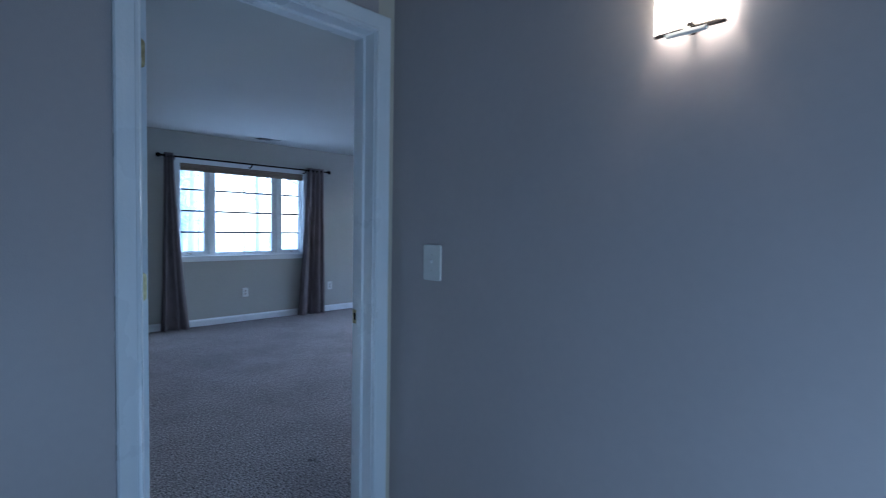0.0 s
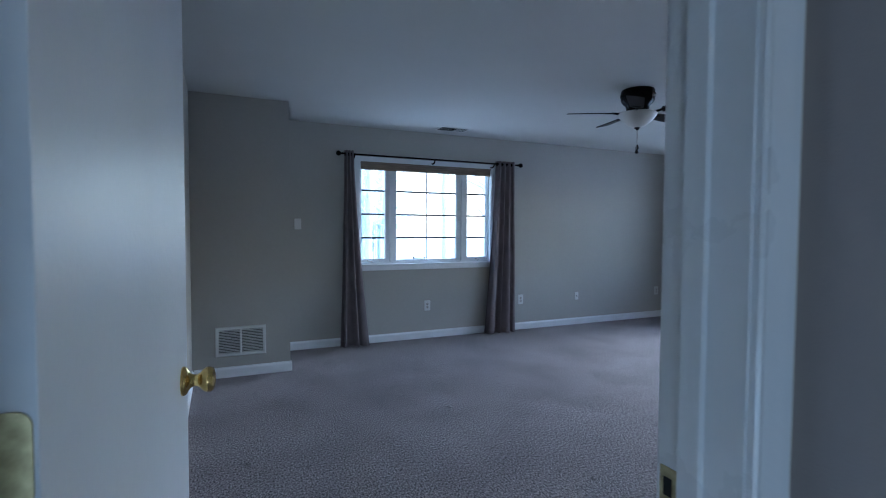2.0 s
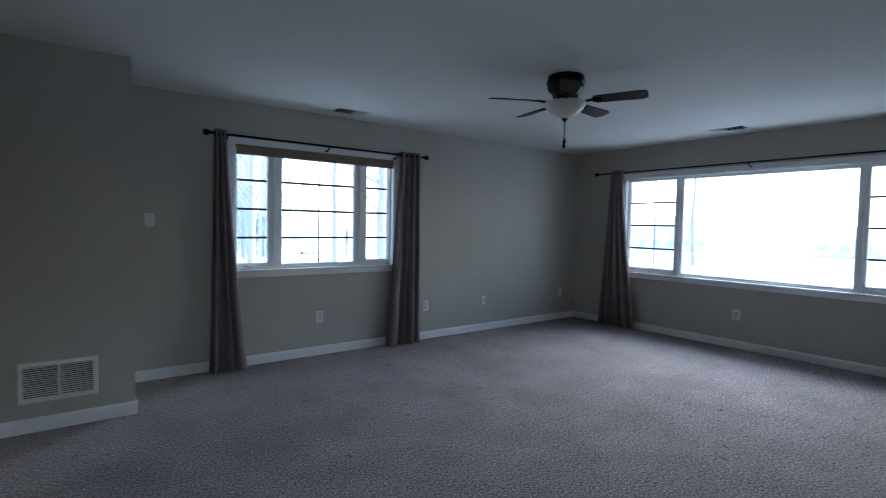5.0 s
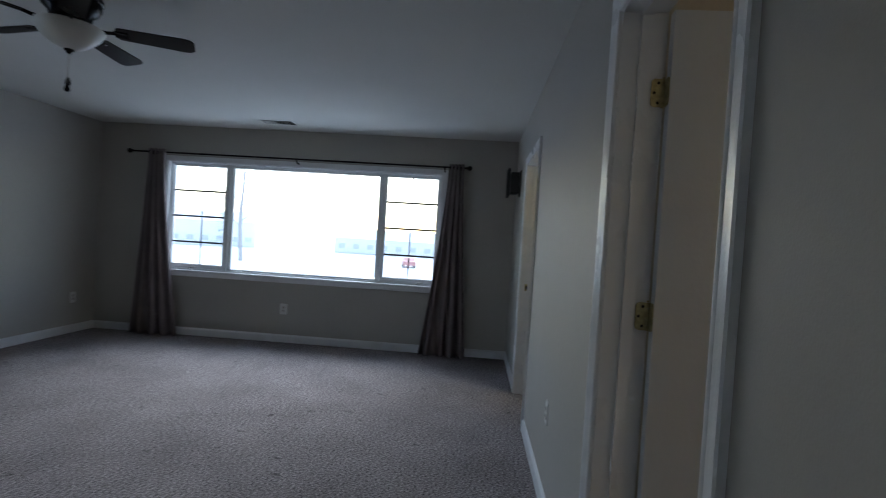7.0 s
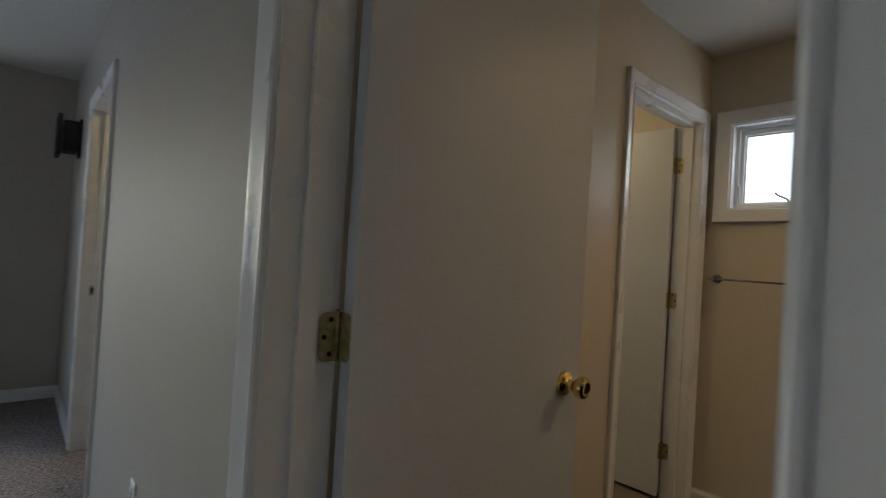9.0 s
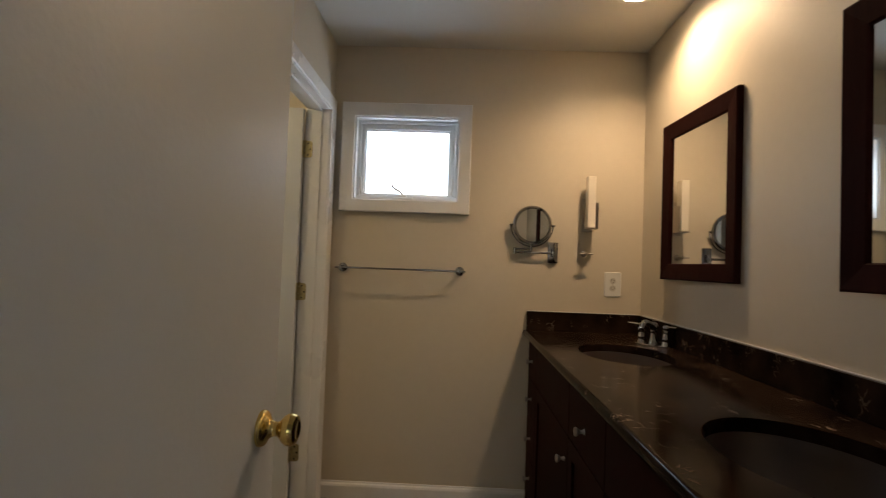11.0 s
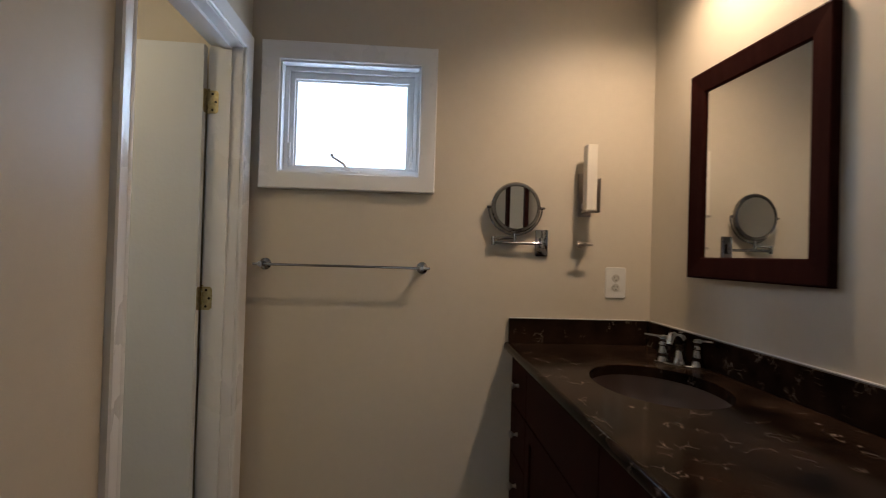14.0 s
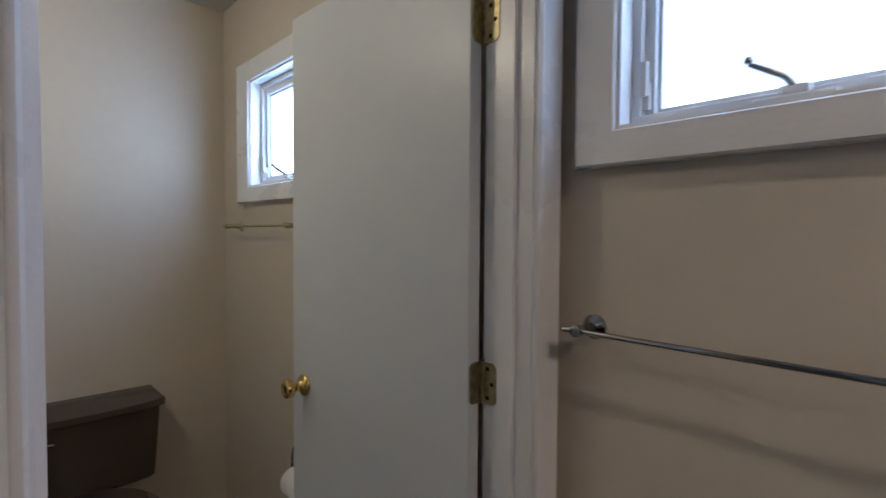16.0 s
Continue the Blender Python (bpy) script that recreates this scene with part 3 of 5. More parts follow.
# ---- windows ----
def window(name, axis, o, f_in, out, sashes, casing, label, sill=0.0, head=0.0):
    """A vinyl window in the opening o = (a0, a1, z0, z1). f_in: the wall's inner face; out: +1 or -1, the way outdoors. sashes: rows (a0, a1, z0, z1, bars across, upright bar)
    of the glass panes; casing: moulding profile."""
    w = thing(name, Matrix(), label, "window", kind="structure")

    def P(a, z, v):  # v: metres into the room from the wall's face
        b = f_in - out * v
        return (a, b, z) if axis == "x" else (b, a, z)

    def slab(bm, a0, a1, z0, z1, v0, v1, bevel=0.0):
        b0, b1 = sorted((f_in - out * v0, f_in - out * v1))
        return box(bm, *((a0, a1, b0, b1) if axis == "x" else (b0, b1, a0, a1)), z0, z1, bevel)
    a0, a1, z0, z1 = o
    # boards that line the hole
    bm = bmesh.new()
    for r in ((a0, a0 + 0.012, z0, z1), (a1 - 0.012, a1, z0, z1), (a0 + 0.012, a1 - 0.012, z1 - 0.012, z1), (a0 + 0.012, a1 - 0.012, z0, z0 + 0.012)):
        slab(bm, *r, -0.16, 0.0)
    part("window_lining", bm, TRIM, w)
    bm = bmesh.new()
    sweep(bm, a0 + 0.004, a1 - 0.004, z0 + 0.004, z1 - 0.004, casing, P)
    part("casing", bm, TRIM, w, smooth=True)
    if sill:
        bm = bmesh.new()
        slab(bm, a0 - 0.055, a1 + 0.055, z0 - 0.004, z0 + 0.016, -0.02, 0.0 + sill, 0.004)
        part("window_sill", bm, TRIM, w, "white painted window sill")
    # main frame with mullions between the sashes
    bm = bmesh.new()
    lo, hi = a0 + 0.012, a1 - 0.012
    slab(bm, lo, hi, z0 + 0.012, z0 + 0.034, -0.125, -0.045, 0.002)
    slab(bm, lo, hi, z1 - 0.030, z1 - 0.012, -0.125, -0.045, 0.002)
    slab(bm, lo, lo + 0.018, z0 + 0.034, z1 - 0.030, -0.125, -0.045, 0.002)
    slab(bm, hi - 0.018, hi, z0 + 0.034, z1 - 0.030, -0.125, -0.045, 0.002)
    for s, t in zip(sashes, sashes[1:]):
        mid = (s[1] + t[0]) / 2
        slab(bm, mid - 0.016, mid + 0.016, z0 + 0.034, z1 - 0.030, -0.125, -0.040, 0.002)
    part("window_frame", bm, VINYL, w)
    for k, (s0, s1, g0, g1, across, upright, crank) in enumerate(sashes):
        left = lo + 0.018 if k == 0 else (sashes[k - 1][1] + s0) / 2 + 0.016
        right = hi - 0.018 if k == len(sashes) - 1 else (s1 + sashes[k + 1][0]) / 2 - 0.016
        bm = bmesh.new()
        bot, top = z0 + 0.034, z1 - 0.030
        for r in ((left, s0, bot, top), (s1, right, bot, top), (s0, s1, bot, g0), (s0, s1, g1, top)):
            if r[1] - r[0] > 0.002 and r[3] - r[2] > 0.002:
                slab(bm, *r, -0.110, -0.060, 0.002)
        # glazing bead
        for r in ((s0, s0 + 0.008, g0, g1), (s1 - 0.008, s1, g0, g1), (s0 + 0.008, s1 - 0.008, g0, g0 + 0.008), (s0 + 0.008, s1 - 0.008, g1 - 0.008, g1)):
            slab(bm, *r, -0.100, -0.072)
        sash = part("sash", bm, VINYL, w)
        bm = bmesh.new()
        slab(bm, s0 + 0.004, s1 - 0.004, g0 + 0.004, g1 - 0.004, -0.090, -0.086)
        pane = part("pane", bm, GLASS, sash, "clear glass pane")
        pane.visible_shadow = False
        if across:
            bm = bmesh.new()
            for z in across:
                slab(bm, s0 + 0.008, s1 - 0.008, z - 0.0100, z + 0.0100, -0.084, -0.078)
            for a in upright:
                slab(bm, a - 0.0062, a + 0.0062, g0 + 0.008, g1 - 0.008, -0.0775, -0.0735)
            part("glazing_bars", bm, MUNTIN, sash, "thin grey glazing bars")
        if crank:
            c = s0 + (s1 - s0) * crank
            bm = bmesh.new()
            slab(bm, c - 0.055, c + 0.055, z0 + 0.013, z0 + 0.024, -0.06, -0.022, 0.004)
            slab(bm, c - 0.020, c + 0.020, z0 + 0.024, z0 + 0.040, -0.055, -0.030, 0.005)
            part("crank_housing", bm, VINYL, w, "white window crank housing")
            bm = bmesh.new()
            up = 0.034 if axis == "x" and out < 0 else 0.012
            e = (0.044 if out < 0 else -0.055)
            tube(bm, [P(c, z0 + 0.036, -0.040), P(c + e * 0.25, z0 + 0.040 + up * 0.35, -0.022), P(c + e * 0.9, z0 + 0.040 + up * 0.8, -0.012), P(c + e * 1.25, z0 + 0.042 + up, -0.010)], 0.0062, 10, 0.0048)
            lathe(bm, [(0, -0.006), (0.006, -0.004), (0.008, 0), (0.006, 0.006), (0, 0.009)], Matrix.Translation(P(c + e * 1.25, z0 + 0.046 + up, -0.008)), 12)
            part("crank_handle", bm, NICKEL, w, "folding window crank handle", smooth=True)
    return w


AH = (1.20, 1.47, 1.74)
BH = (1.09, 1.395, 1.695)
window("window_1", "x", WA, YN, 1, [(3.460, 3.752, 0.952, 1.995, AH, (), 0.45), (3.880, 4.668, 0.935, 1.995, AH, (4.268,), 0), (4.808, 5.085, 0.952, 1.995, AH, (), 0.6)],
       FLAT, "white vinyl three-light casement window with thin grey bars", sill=0.028)
window("window_2", "y", WB, XE, 1, [(3.690, 4.285, 0.822, 1.990, BH, (3.985,), 0.3), (4.365, 6.100, 0.790, 1.990, (), (), 0), (6.190, 6.830, 0.822, 1.990, BH, (6.47,), 0.6)],
       FLAT, "wide white vinyl picture window between two casements", sill=0.028)
WIDE = ((0, 0), (0, 0.008), (0.003, 0.011), (0.012, 0.012), (0.055, 0.030), (0.064, 0.031), (0.068, 0.027), (0.068, 0))
window("window_3", "x", WW, BY, -1, [(4.008, 4.482, 1.634, 2.000, (), (), 0.53)], WIDE, "small white bathroom awning window with a crank")
window("window_4", "x", WT, BY, -1, [(5.690, 6.165, 1.640, 2.000, (), (), 0.53)], WIDE, "small white toilet room awning window with a crank")
for o in (WW, WT):
    for a in (o[0] + 0.034, o[1] - 0.034):
        bm = bmesh.new()
        box(bm, a - 0.006, a + 0.006, BY - 0.055, BY - 0.044, o[2] + 0.07, o[2] + 0.135, 0.002)
        box(bm, a - 0.009, a + 0.009, BY - 0.06, BY - 0.052, o[2] + 0.045, o[2] + 0.095, 0.002)
        tagged(part("sash_lock", bm, PLATE, None, "small white lever lock of the awning window"), category="window lock")

# rolled bamboo shade under the head of the first window
bs = thing("bamboo_shade", pose(0, YN - 0.004, 0), "rolled-up dark bamboo shade under the window's head", "window shade")
bm = bmesh.new()
for k in range(7):
    z = 2.036 - k * 0.0105
    r = 0.008 + 0.003 * (k % 2)
    tube(bm, [(3.445, 0.012 - r * 0.4, z), (5.10, 0.012 - r * 0.4, z)], r, 8)
part("slats", bm, BAMBOO, bs)
bm = boxes((3.440, 5.105, -0.012, 0.018, 2.040, 2.058), bevel=0.002)
part("headrail", bm, BAMBOO, bs)


# ---- curtains and rods ----
def rod(axis, a0, a1, b, wall_at, z, brackets):
    t = thing("curtain_rod", Matrix(), "dark bronze curtain rod with ball finials on wall brackets", "curtain rod", "curtain rods")
    P = (lambda a, q, zz: (a, q, zz)) if axis == "x" else (lambda a, q, zz: (q, a, zz))
    bm = bmesh.new()
    tube(bm, [P(a0, b, z), P(a1, b, z)], 0.0095, 14)
    part("pole", bm, DARKMETAL, t, smooth=True)
    for a, s in ((a0, -1), (a1, 1)):
        bm = bmesh.new()
        turn = (pose(0, 0, 0, 0, 90 * s, 0) if axis == "x" else pose(0, 0, 0, -90 * s, 0, 0))
        lathe(bm, [(0, -0.004), (0.014, -0.004), (0.014, 0.006), (0.008, 0.010), (0.016, 0.018), (0.026, 0.032), (0.028, 0.044), (0.022, 0.058), (0.010, 0.066), (0, 0.067)], Matrix.Translation(P(a, b, z)) @ turn, 20)
        part("finial", bm, DARKMETAL, t, smooth=True)
    for a in brackets:
        bm = bmesh.new()
        tube(bm, [P(a, wall_at, z - 0.040), P(a, (b * 2 + wall_at) / 3, z - 0.046), P(a, b, z - 0.034), P(a, b - 0.017, z - 0.013), P(a, b - 0.019, z + 0.004)], 0.0085, 10)
        lathe(bm, [(0, 0), (0.02, 0), (0.018, 0.004), (0, 0.005)], Matrix.Translation(P(a, wall_at, z - 0.035)) @ (pose(0, 0, 0, 90, 0, 0) if axis == "x" else pose(0, 0, 0, 0, -90, 0)), 16)
        part("bracket", bm, DARKMETAL, t, smooth=True)
    return t


ROD_Y, ROD_X, ROD_Z = 7.610, 8.225, 2.116
rod("x", 3.215, 5.455, ROD_Y, YN, ROD_Z, (3.345, 4.30, 5.10))
rod("y", 3.385, 7.240, ROD_X, XE, 2.106, (3.62, 5.30, 6.98))


def curtain(axis, t0, t1, b0, b1, b, z_top, folds, seed, side, ground=0.006):
    """A grommet curtain drawn to a bundle: t0..t1 wide at the rod, b0..b1 at the floor, folds waves round the rod's line b."""
    rnd = random.Random(seed)
    ph = [rnd.uniform(-0.35, 0.35) for _ in range(folds * 2 + 2)]
    am = [rnd.uniform(0.7, 1.25) for _ in range(folds * 2 + 2)]
    n, m = folds * 14, 34
    bm = bmesh.new()
    rows = []
    for j in range(m + 1):
        s = j / m
        e = s ** 1.35
        z = z_top + (ground - z_top) * s
        row = []
        for i in range(n + 1):
            u = i / n
            k = u * folds * 2
            w = int(min(k, folds * 2 - 0.001))
            f = k - w
            bend = ph[w] * (1 - f) + ph[w + 1] * f
            a = (t0 + (t1 - t0) * u) * (1 - e) + (b0 + (b1 - b0) * u) * e
            a += 0.018 * math.sin(k * 2.1 + seed) * s
            amp = (0.030 + 0.018 * e) * (am[w] * (1 - f) + am[w + 1] * f)
            wave = math.sin(math.pi * k + bend * s * 2)
            c = b + side * 0.012 * s + amp * (wave / (0.45 + 0.55 * abs(wave)) if abs(wave) > 1e-6 else 0)
            c += 0.008 * noise.noise(Vector((u * 9, s * 5, seed)))
            row.append(bm.verts.new((a, c, z) if axis == "x" else (c, a, z)))
        rows.append(row)
    for p, q in zip(rows, rows[1:]):
        for i in range(n):
            bm.faces.new((p[i], p[i + 1], q[i + 1], q[i]))
    t = thing("curtain", Matrix(), "taupe floor-length grommet curtain hanging in folds beside the window", "curtain", "taupe curtains")
    cloth = part("cloth", bm, FABRIC, t, smooth=True)
    cloth.data.set_sharp_from_angle(angle=radians(180))
    so = cloth.modifiers.new("thickness", "SOLIDIFY")
    so.thickness = 0.003
    for k in range(folds * 2):
        bm = bmesh.new()
        a = t0 + (t1 - t0) * (k + 0.5 + 0.5 * 0) / (folds * 2)
        mm = Matrix.Translation((a, b, z_top - 0.042) if axis == "x" else (b, a, z_top - 0.042)) @ (pose(0, 0, 0, 0, 90, 0) if axis == "x" else pose(0, 0, 0, 90, 0, 0))
        ring = [(0.0135, -0.004), (0.021, -0.003), (0.021, 0.003), (0.0135, 0.004)]
        rr = [[bm.verts.new(mm @ Vector((r * math.cos(q), r * math.sin(q), h))) for q in (2 * math.pi * i / 16 for i in range(16))] for r, h in ring]
        for x in range(4):
            for i in range(16):
                bm.faces.new((rr[x][i], rr[x][(i + 1) % 16], rr[(x + 1) % 4][(i + 1) % 16], rr[(x + 1) % 4][i]))
        part("grommet", bm, DARKMETAL, t, "dark metal grommet ring", smooth=True)
    return t


curtain("x", 3.235, 3.335, 3.165, 3.500, ROD_Y, 2.152, 3, 1, -1)
curtain("x", 5.135, 5.400, 4.985, 5.430, ROD_Y, 2.152, 4, 2, -1)
curtain("y", 7.050, 6.850, 7.150, 6.570, ROD_X, 2.142, 4, 3, -1)
curtain("y", 3.570, 3.410, 3.810, 3.260, ROD_X, 2.142, 4, 4, -1)


# ---- ceiling fan ----
fan = thing("ceiling_fan", pose(5.11, 5.32, H), "dark five-blade flush ceiling fan with a frosted glass bowl", "ceiling fan")
bm = bmesh.new()
lathe(bm, [(0, 0), (0.125, 0), (0.130, -0.008), (0.130, -0.030), (0.137, -0.036), (0.137, -0.052), (0.130, -0.058), (0.130, -0.085), (0.118, -0.105), (0.095, -0.125), (0.088, -0.150), (0, -0.150)], steps=40)
part("motor_housing", bm, DARKMETAL, fan, smooth=True)
bm = bmesh.new()
lathe(bm, [(0, -0.150), (0.062, -0.150), (0.058, -0.176), (0.075, -0.186), (0.078, -0.196), (0, -0.196)], steps=32)
part("switch_housing", bm, DARKMETAL, fan, smooth=True)
bm = bmesh.new()
lathe(bm, [(0.145, -0.186), (0.152, -0.192), (0.148, -0.204), (0.130, -0.232), (0.100, -0.262), (0.066, -0.286), (0.034, -0.300), (0, -0.303), (0, -0.299), (0.034, -0.296), (0.064, -0.281), (0.098, -0.257), (0.127, -0.228), (0.142, -0.202), (0.140, -0.190)], steps=40)
part("glass_bowl", bm, FROST, fan, "frosted white glass bowl", smooth=True)
bm = bmesh.new()
lathe(bm, [(0, -0.298), (0.022, -0.300), (0.024, -0.306), (0.012, -0.312), (0.010, -0.322), (0, -0.326)], steps=18)
part("bowl_finial", bm, DARKMETAL, fan, smooth=True)
for x, y, z1 in ((0.006, 0.003, -0.475), (-0.006, -0.004, -0.510)):
    bm = bmesh.new()
    tube(bm, [(x, y, -0.320), (x, y, z1 + 0.03)], 0.0016, 6)
    pc = part("pull_chain", bm, NICKEL, fan, "thin metal pull chain")
    bm = bmesh.new()
    lathe(bm, [(0, 0.042), (0.005, 0.037), (0.012, 0.018), (0.014, 0.008), (0.009, 0), (0, 0)], pose(x, y, z1 - 0.003), 12)
    part("pull_knob", bm, DARKMETAL, pc, "small dark pull knob", smooth=True)
for k in range(5):
    turn = pose(0, 0, 0, 0, 0, 222.5 + 72 * k)
    bm = bmesh.new()
    tube(bm, [turn @ Vector(p) for p in ((0.07, 0, -0.160), (0.11, 0, -0.186), (0.16, 0.0, -0.188), (0.20, 0, -0.182))], 0.009, 10)
    tilt = turn @ Matrix.Translation((0.17, 0, -0.184)) @ pose(0, 0, 0, -12, 0, 0)
    b2 = boxes((0.02, 0.085, -0.030, 0.030, -0.0055, -0.0015), bevel=0.001)
    for v in b2.verts: v.co = tilt @ v.co
    me = bpy.data.meshes.new("t")
    b2.to_mesh(me)
    b2.free()
    bm.from_mesh(me)
    bpy.data.meshes.remove(me)
    part("blade_iron", bm, DARKMETAL, fan, "dark metal blade arm", smooth=True)
    bm = bmesh.new()
    outline = [(0.0, -0.050), (0.0, 0.050)]
    outline = [(0.012, -0.052), (0.0, -0.040), (0.0, 0.040), (0.012, 0.052)] + [(0.315, 0.064), (0.345, 0.057), (0.360, 0.040), (0.362, 0.0), (0.360, -0.040), (0.345, -0.057), (0.315, -0.064)]
    top = [bm.verts.new((x + 0.03, y, 0.004)) for x, y in outline]
    low = [bm.verts.new((x + 0.03, y, -0.002)) for x, y in outline]
    bm.faces.new(top)
    bm.faces.new(low[::-1])
    for i in range(len(outline)):
        j = (i + 1) % len(outline)
        bm.faces.new((top[i], low[i], low[j], top[j]))
    blade = part("blade", bm, BLADE, fan, "dark stained fan blade")
    blade.matrix_local = tilt


# ---- registers, grille, plates ----
def register(x0, x1, y0, y1, along):
    t = thing("ceiling_register", pose((x0 + x1) / 2, (y0 + y1) / 2, H), "white louvred ceiling air register with dark gaps", "air vent", "ceiling registers")
    w, d = (x1 - x0) / 2, (y1 - y0) / 2
    bm = bmesh.new()
    sweep(bm, -w + 0.025, w - 0.025, -d + 0.025, d - 0.025, ((0, 0), (0, -0.0045), (0.020, -0.0045), (0.025, -0.001), (0.025, 0)), lambda a, b, v: (a, b, v))
    part("frame", bm, PLATE, t)
    # flat dark sheet gives the duct's shade between the louvres
    part("duct_shade_sheet", boxes((-w + 0.02, w - 0.02, -d + 0.02, d - 0.02, -0.0042, -0.0003)), SLOT, t, "dark sheet for the shaded duct opening")
    n = 11
    for k in range(n):
        c = (k + 0.5) / n * 2 - 1
        bm = boxes((-1, 1, -0.0046, 0.0046, -0.0003, 0.0003))
        L = (d if along == "y" else w) - 0.026
        q = (w if along == "y" else d) - 0.026
        for v in bm.verts: v.co.x *= L
        lean = (38 if k < n / 2 else -38) * (-1 if along == "y" else 1)
        s = part("louvre", bm, PLATE, t)
        s.matrix_local = pose(*((c * q, 0, -0.0055) if along == "y" else (0, c * q, -0.0075)), lean, 0, 0) if along == "x" else pose(c * q, 0, -0.0075, 0, 0, 90) @ pose(0, 0, 0, lean, 0, 0)
    return t


register(4.245, 4.625, 7.285, 7.500, "y")
register(7.785, 8.000, 5.205, 5.600, "x")

g = thing("return_air_grille", pose((1.956 + 2.362) / 2, CY, 0.312), "white louvred return air grille low on the wall", "air vent")
bm = bmesh.new()
sweep(bm, -0.180, 0.180, -0.103, 0.103, ((0, 0), (0, 0.008), (0.020, 0.009), (0.026, 0.002), (0.026, 0)), lambda a, z, v: (a, -v, z))
part("frame", bm, PLATE, g)
part("centre_bar", boxes((-0.008, 0.008, -0.009, -0.002, -0.102, 0.102)), PLATE, g)
# dark sheet on the wall, painted shade behind the slats
part("backing", boxes((-0.178, 0.178, -0.0012, -0.0004, -0.101, 0.101)), SLOT, g, "dark sheet for the shaded duct opening")
for half in (-1, 1):
    for k in range(15):
        bm = boxes((-0.084, 0.084, -0.0060, 0.0060, -0.0005, 0.0005))
        s = part("slat", bm, PLATE, g)
        s.matrix_local = pose(half * 0.094, -0.0055, -0.096 + k * 0.0137, 33, 0, 0)


def round_plate(w, h, d, r=0.009, edge=0.0025):
    """A plate in the xz plane facing -y, d thick, with rounded corners and a soft edge."""
    bm = bmesh.new()
    rings = []
    for y, inset in ((0, 0), (-d + edge, 0), (-d, edge)):
        ring = []
        for cx, cz, a0 in ((1, 1, 0), (-1, 1, 90), (-1, -1, 180), (1, -1, 270)):
            for k in range(5):
                a = radians(a0 + 22.5 * k)
                ring.append(bm.verts.new((cx * (w / 2 - r) + (r - inset) * math.cos(a), y, cz * (h / 2 - r) + (r - inset) * math.sin(a))))
        rings.append(ring)
    for p, q in zip(rings, rings[1:]):
        for i in range(20):
            bm.faces.new((p[i], p[(i + 1) % 20], q[(i + 1) % 20], q[i]))
    bm.faces.new(rings[0])
    bm.faces.new(rings[-1][::-1])
    return bm


def plate(kind, at, turn, label, w=0.072, h=0.116, paint=None):
    """A wall plate. In its own frame it lies in the xz plane and faces -y."""
    t = thing(kind, pose(*at, 0, 0, turn), label, kind.replace("_", " "), "wall plates")
    part("cover_plate", round_plate(w, h, 0.006), paint or PLATE, t, smooth=True)
    if kind == "wall_outlet":
        for s in (-1, 1):
            bm = bmesh.new()
            lathe(bm, [(0, 0), (0.0165, 0), (0.0165, 0.0022), (0.0155, 0.003), (0, 0.003)], pose(0, -0.0055, s * 0.0195, 90, 0, 0), 20)
            sock = part("socket", bm, SOCKET, t, "round white socket face")
            bm = boxes((-0.0075, -0.0055, -0.0092, -0.0082, s * 0.0195 - 0.001, s * 0.0195 + 0.008), (0.0055, 0.0075, -0.0092, -0.0082, s * 0.0195 - 0.001, s * 0.0195 + 0.008),
                       (-0.0022, 0.0022, -0.0092, -0.0082, s * 0.0195 - 0.0095, s * 0.0195 - 0.0055))
            part("slots", bm, SLOT, sock, "dark patches for the shaded socket slots")
        bm = bmesh.new()
        lathe(bm, [(0, 0), (0.0028, 0), (0, 0.0012)], pose(0, -0.0058, 0, 90, 0, 0), 10)
        part("screw", bm, NICKEL, t, "plate screw")
    elif kind == "light_switch":
        part("toggle", boxes((-0.0045, 0.0045, -0.017, -0.005, 0.000, 0.010), bevel=0.0015), PLATE, t, "small white toggle lever")
        part("toggle_slot", boxes((-0.0055, 0.0055, -0.0068, -0.0055, -0.013, 0.013)), PLATE, t)
        for s in (-1, 1):
            bm = bmesh.new()
            lathe(bm, [(0, 0), (0.0028, 0), (0, 0.0012)], pose(0, -0.0058, s * 0.030, 90, 0, 0), 10)
            part("screw", bm, NICKEL, t, "plate screw")
    else:
        part("jack", boxes((-0.007, 0.007, -0.0075, -0.005, -0.007, 0.007), bevel=0.001), paint or SLOT, t, "small jack hole")
    return t


plate("light_switch", (HX, 2.440, 1.158), -90, "white toggle light switch plate by the bedroom door", 0.094, 0.136)
plate("light_switch", (2.757, YN, 1.350), 0, "white switch plate beside the boxed-out duct")
plate("wall_outlet", (4.252, YN, 0.389), 0, "white duplex outlet under the window", 0.078, 0.122)
plate("wall_outlet", (5.574, YN, 0.391), 0, "white duplex outlet beside the curtain", 0.078, 0.122)
plate("phone_jack", (6.492, YN, 0.391), 0, "small painted-over jack plate low on the bare wall", 0.060, 0.105)
plate("wall_outlet", (7.999, YN, 0.396), 0, "white duplex outlet near the room's corner", 0.078, 0.122)
plate("wall_outlet", (XE, 5.395, 0.385), -90, "white outlet under the wide window", 0.085, 0.125)
plate("wall_outlet", (5.265, YB, 0.465), 180, "white outlet low on the wall between two doorways")
plate("phone_jack", (XW, 5.70, 0.465), 90, "small jack plate painted over in the wall colour", 0.060, 0.105, GREIGE)
plate("wall_outlet", (3.118, BY, 1.187), 180, "white duplex outlet above the marble backsplash", 0.088, 0.130)

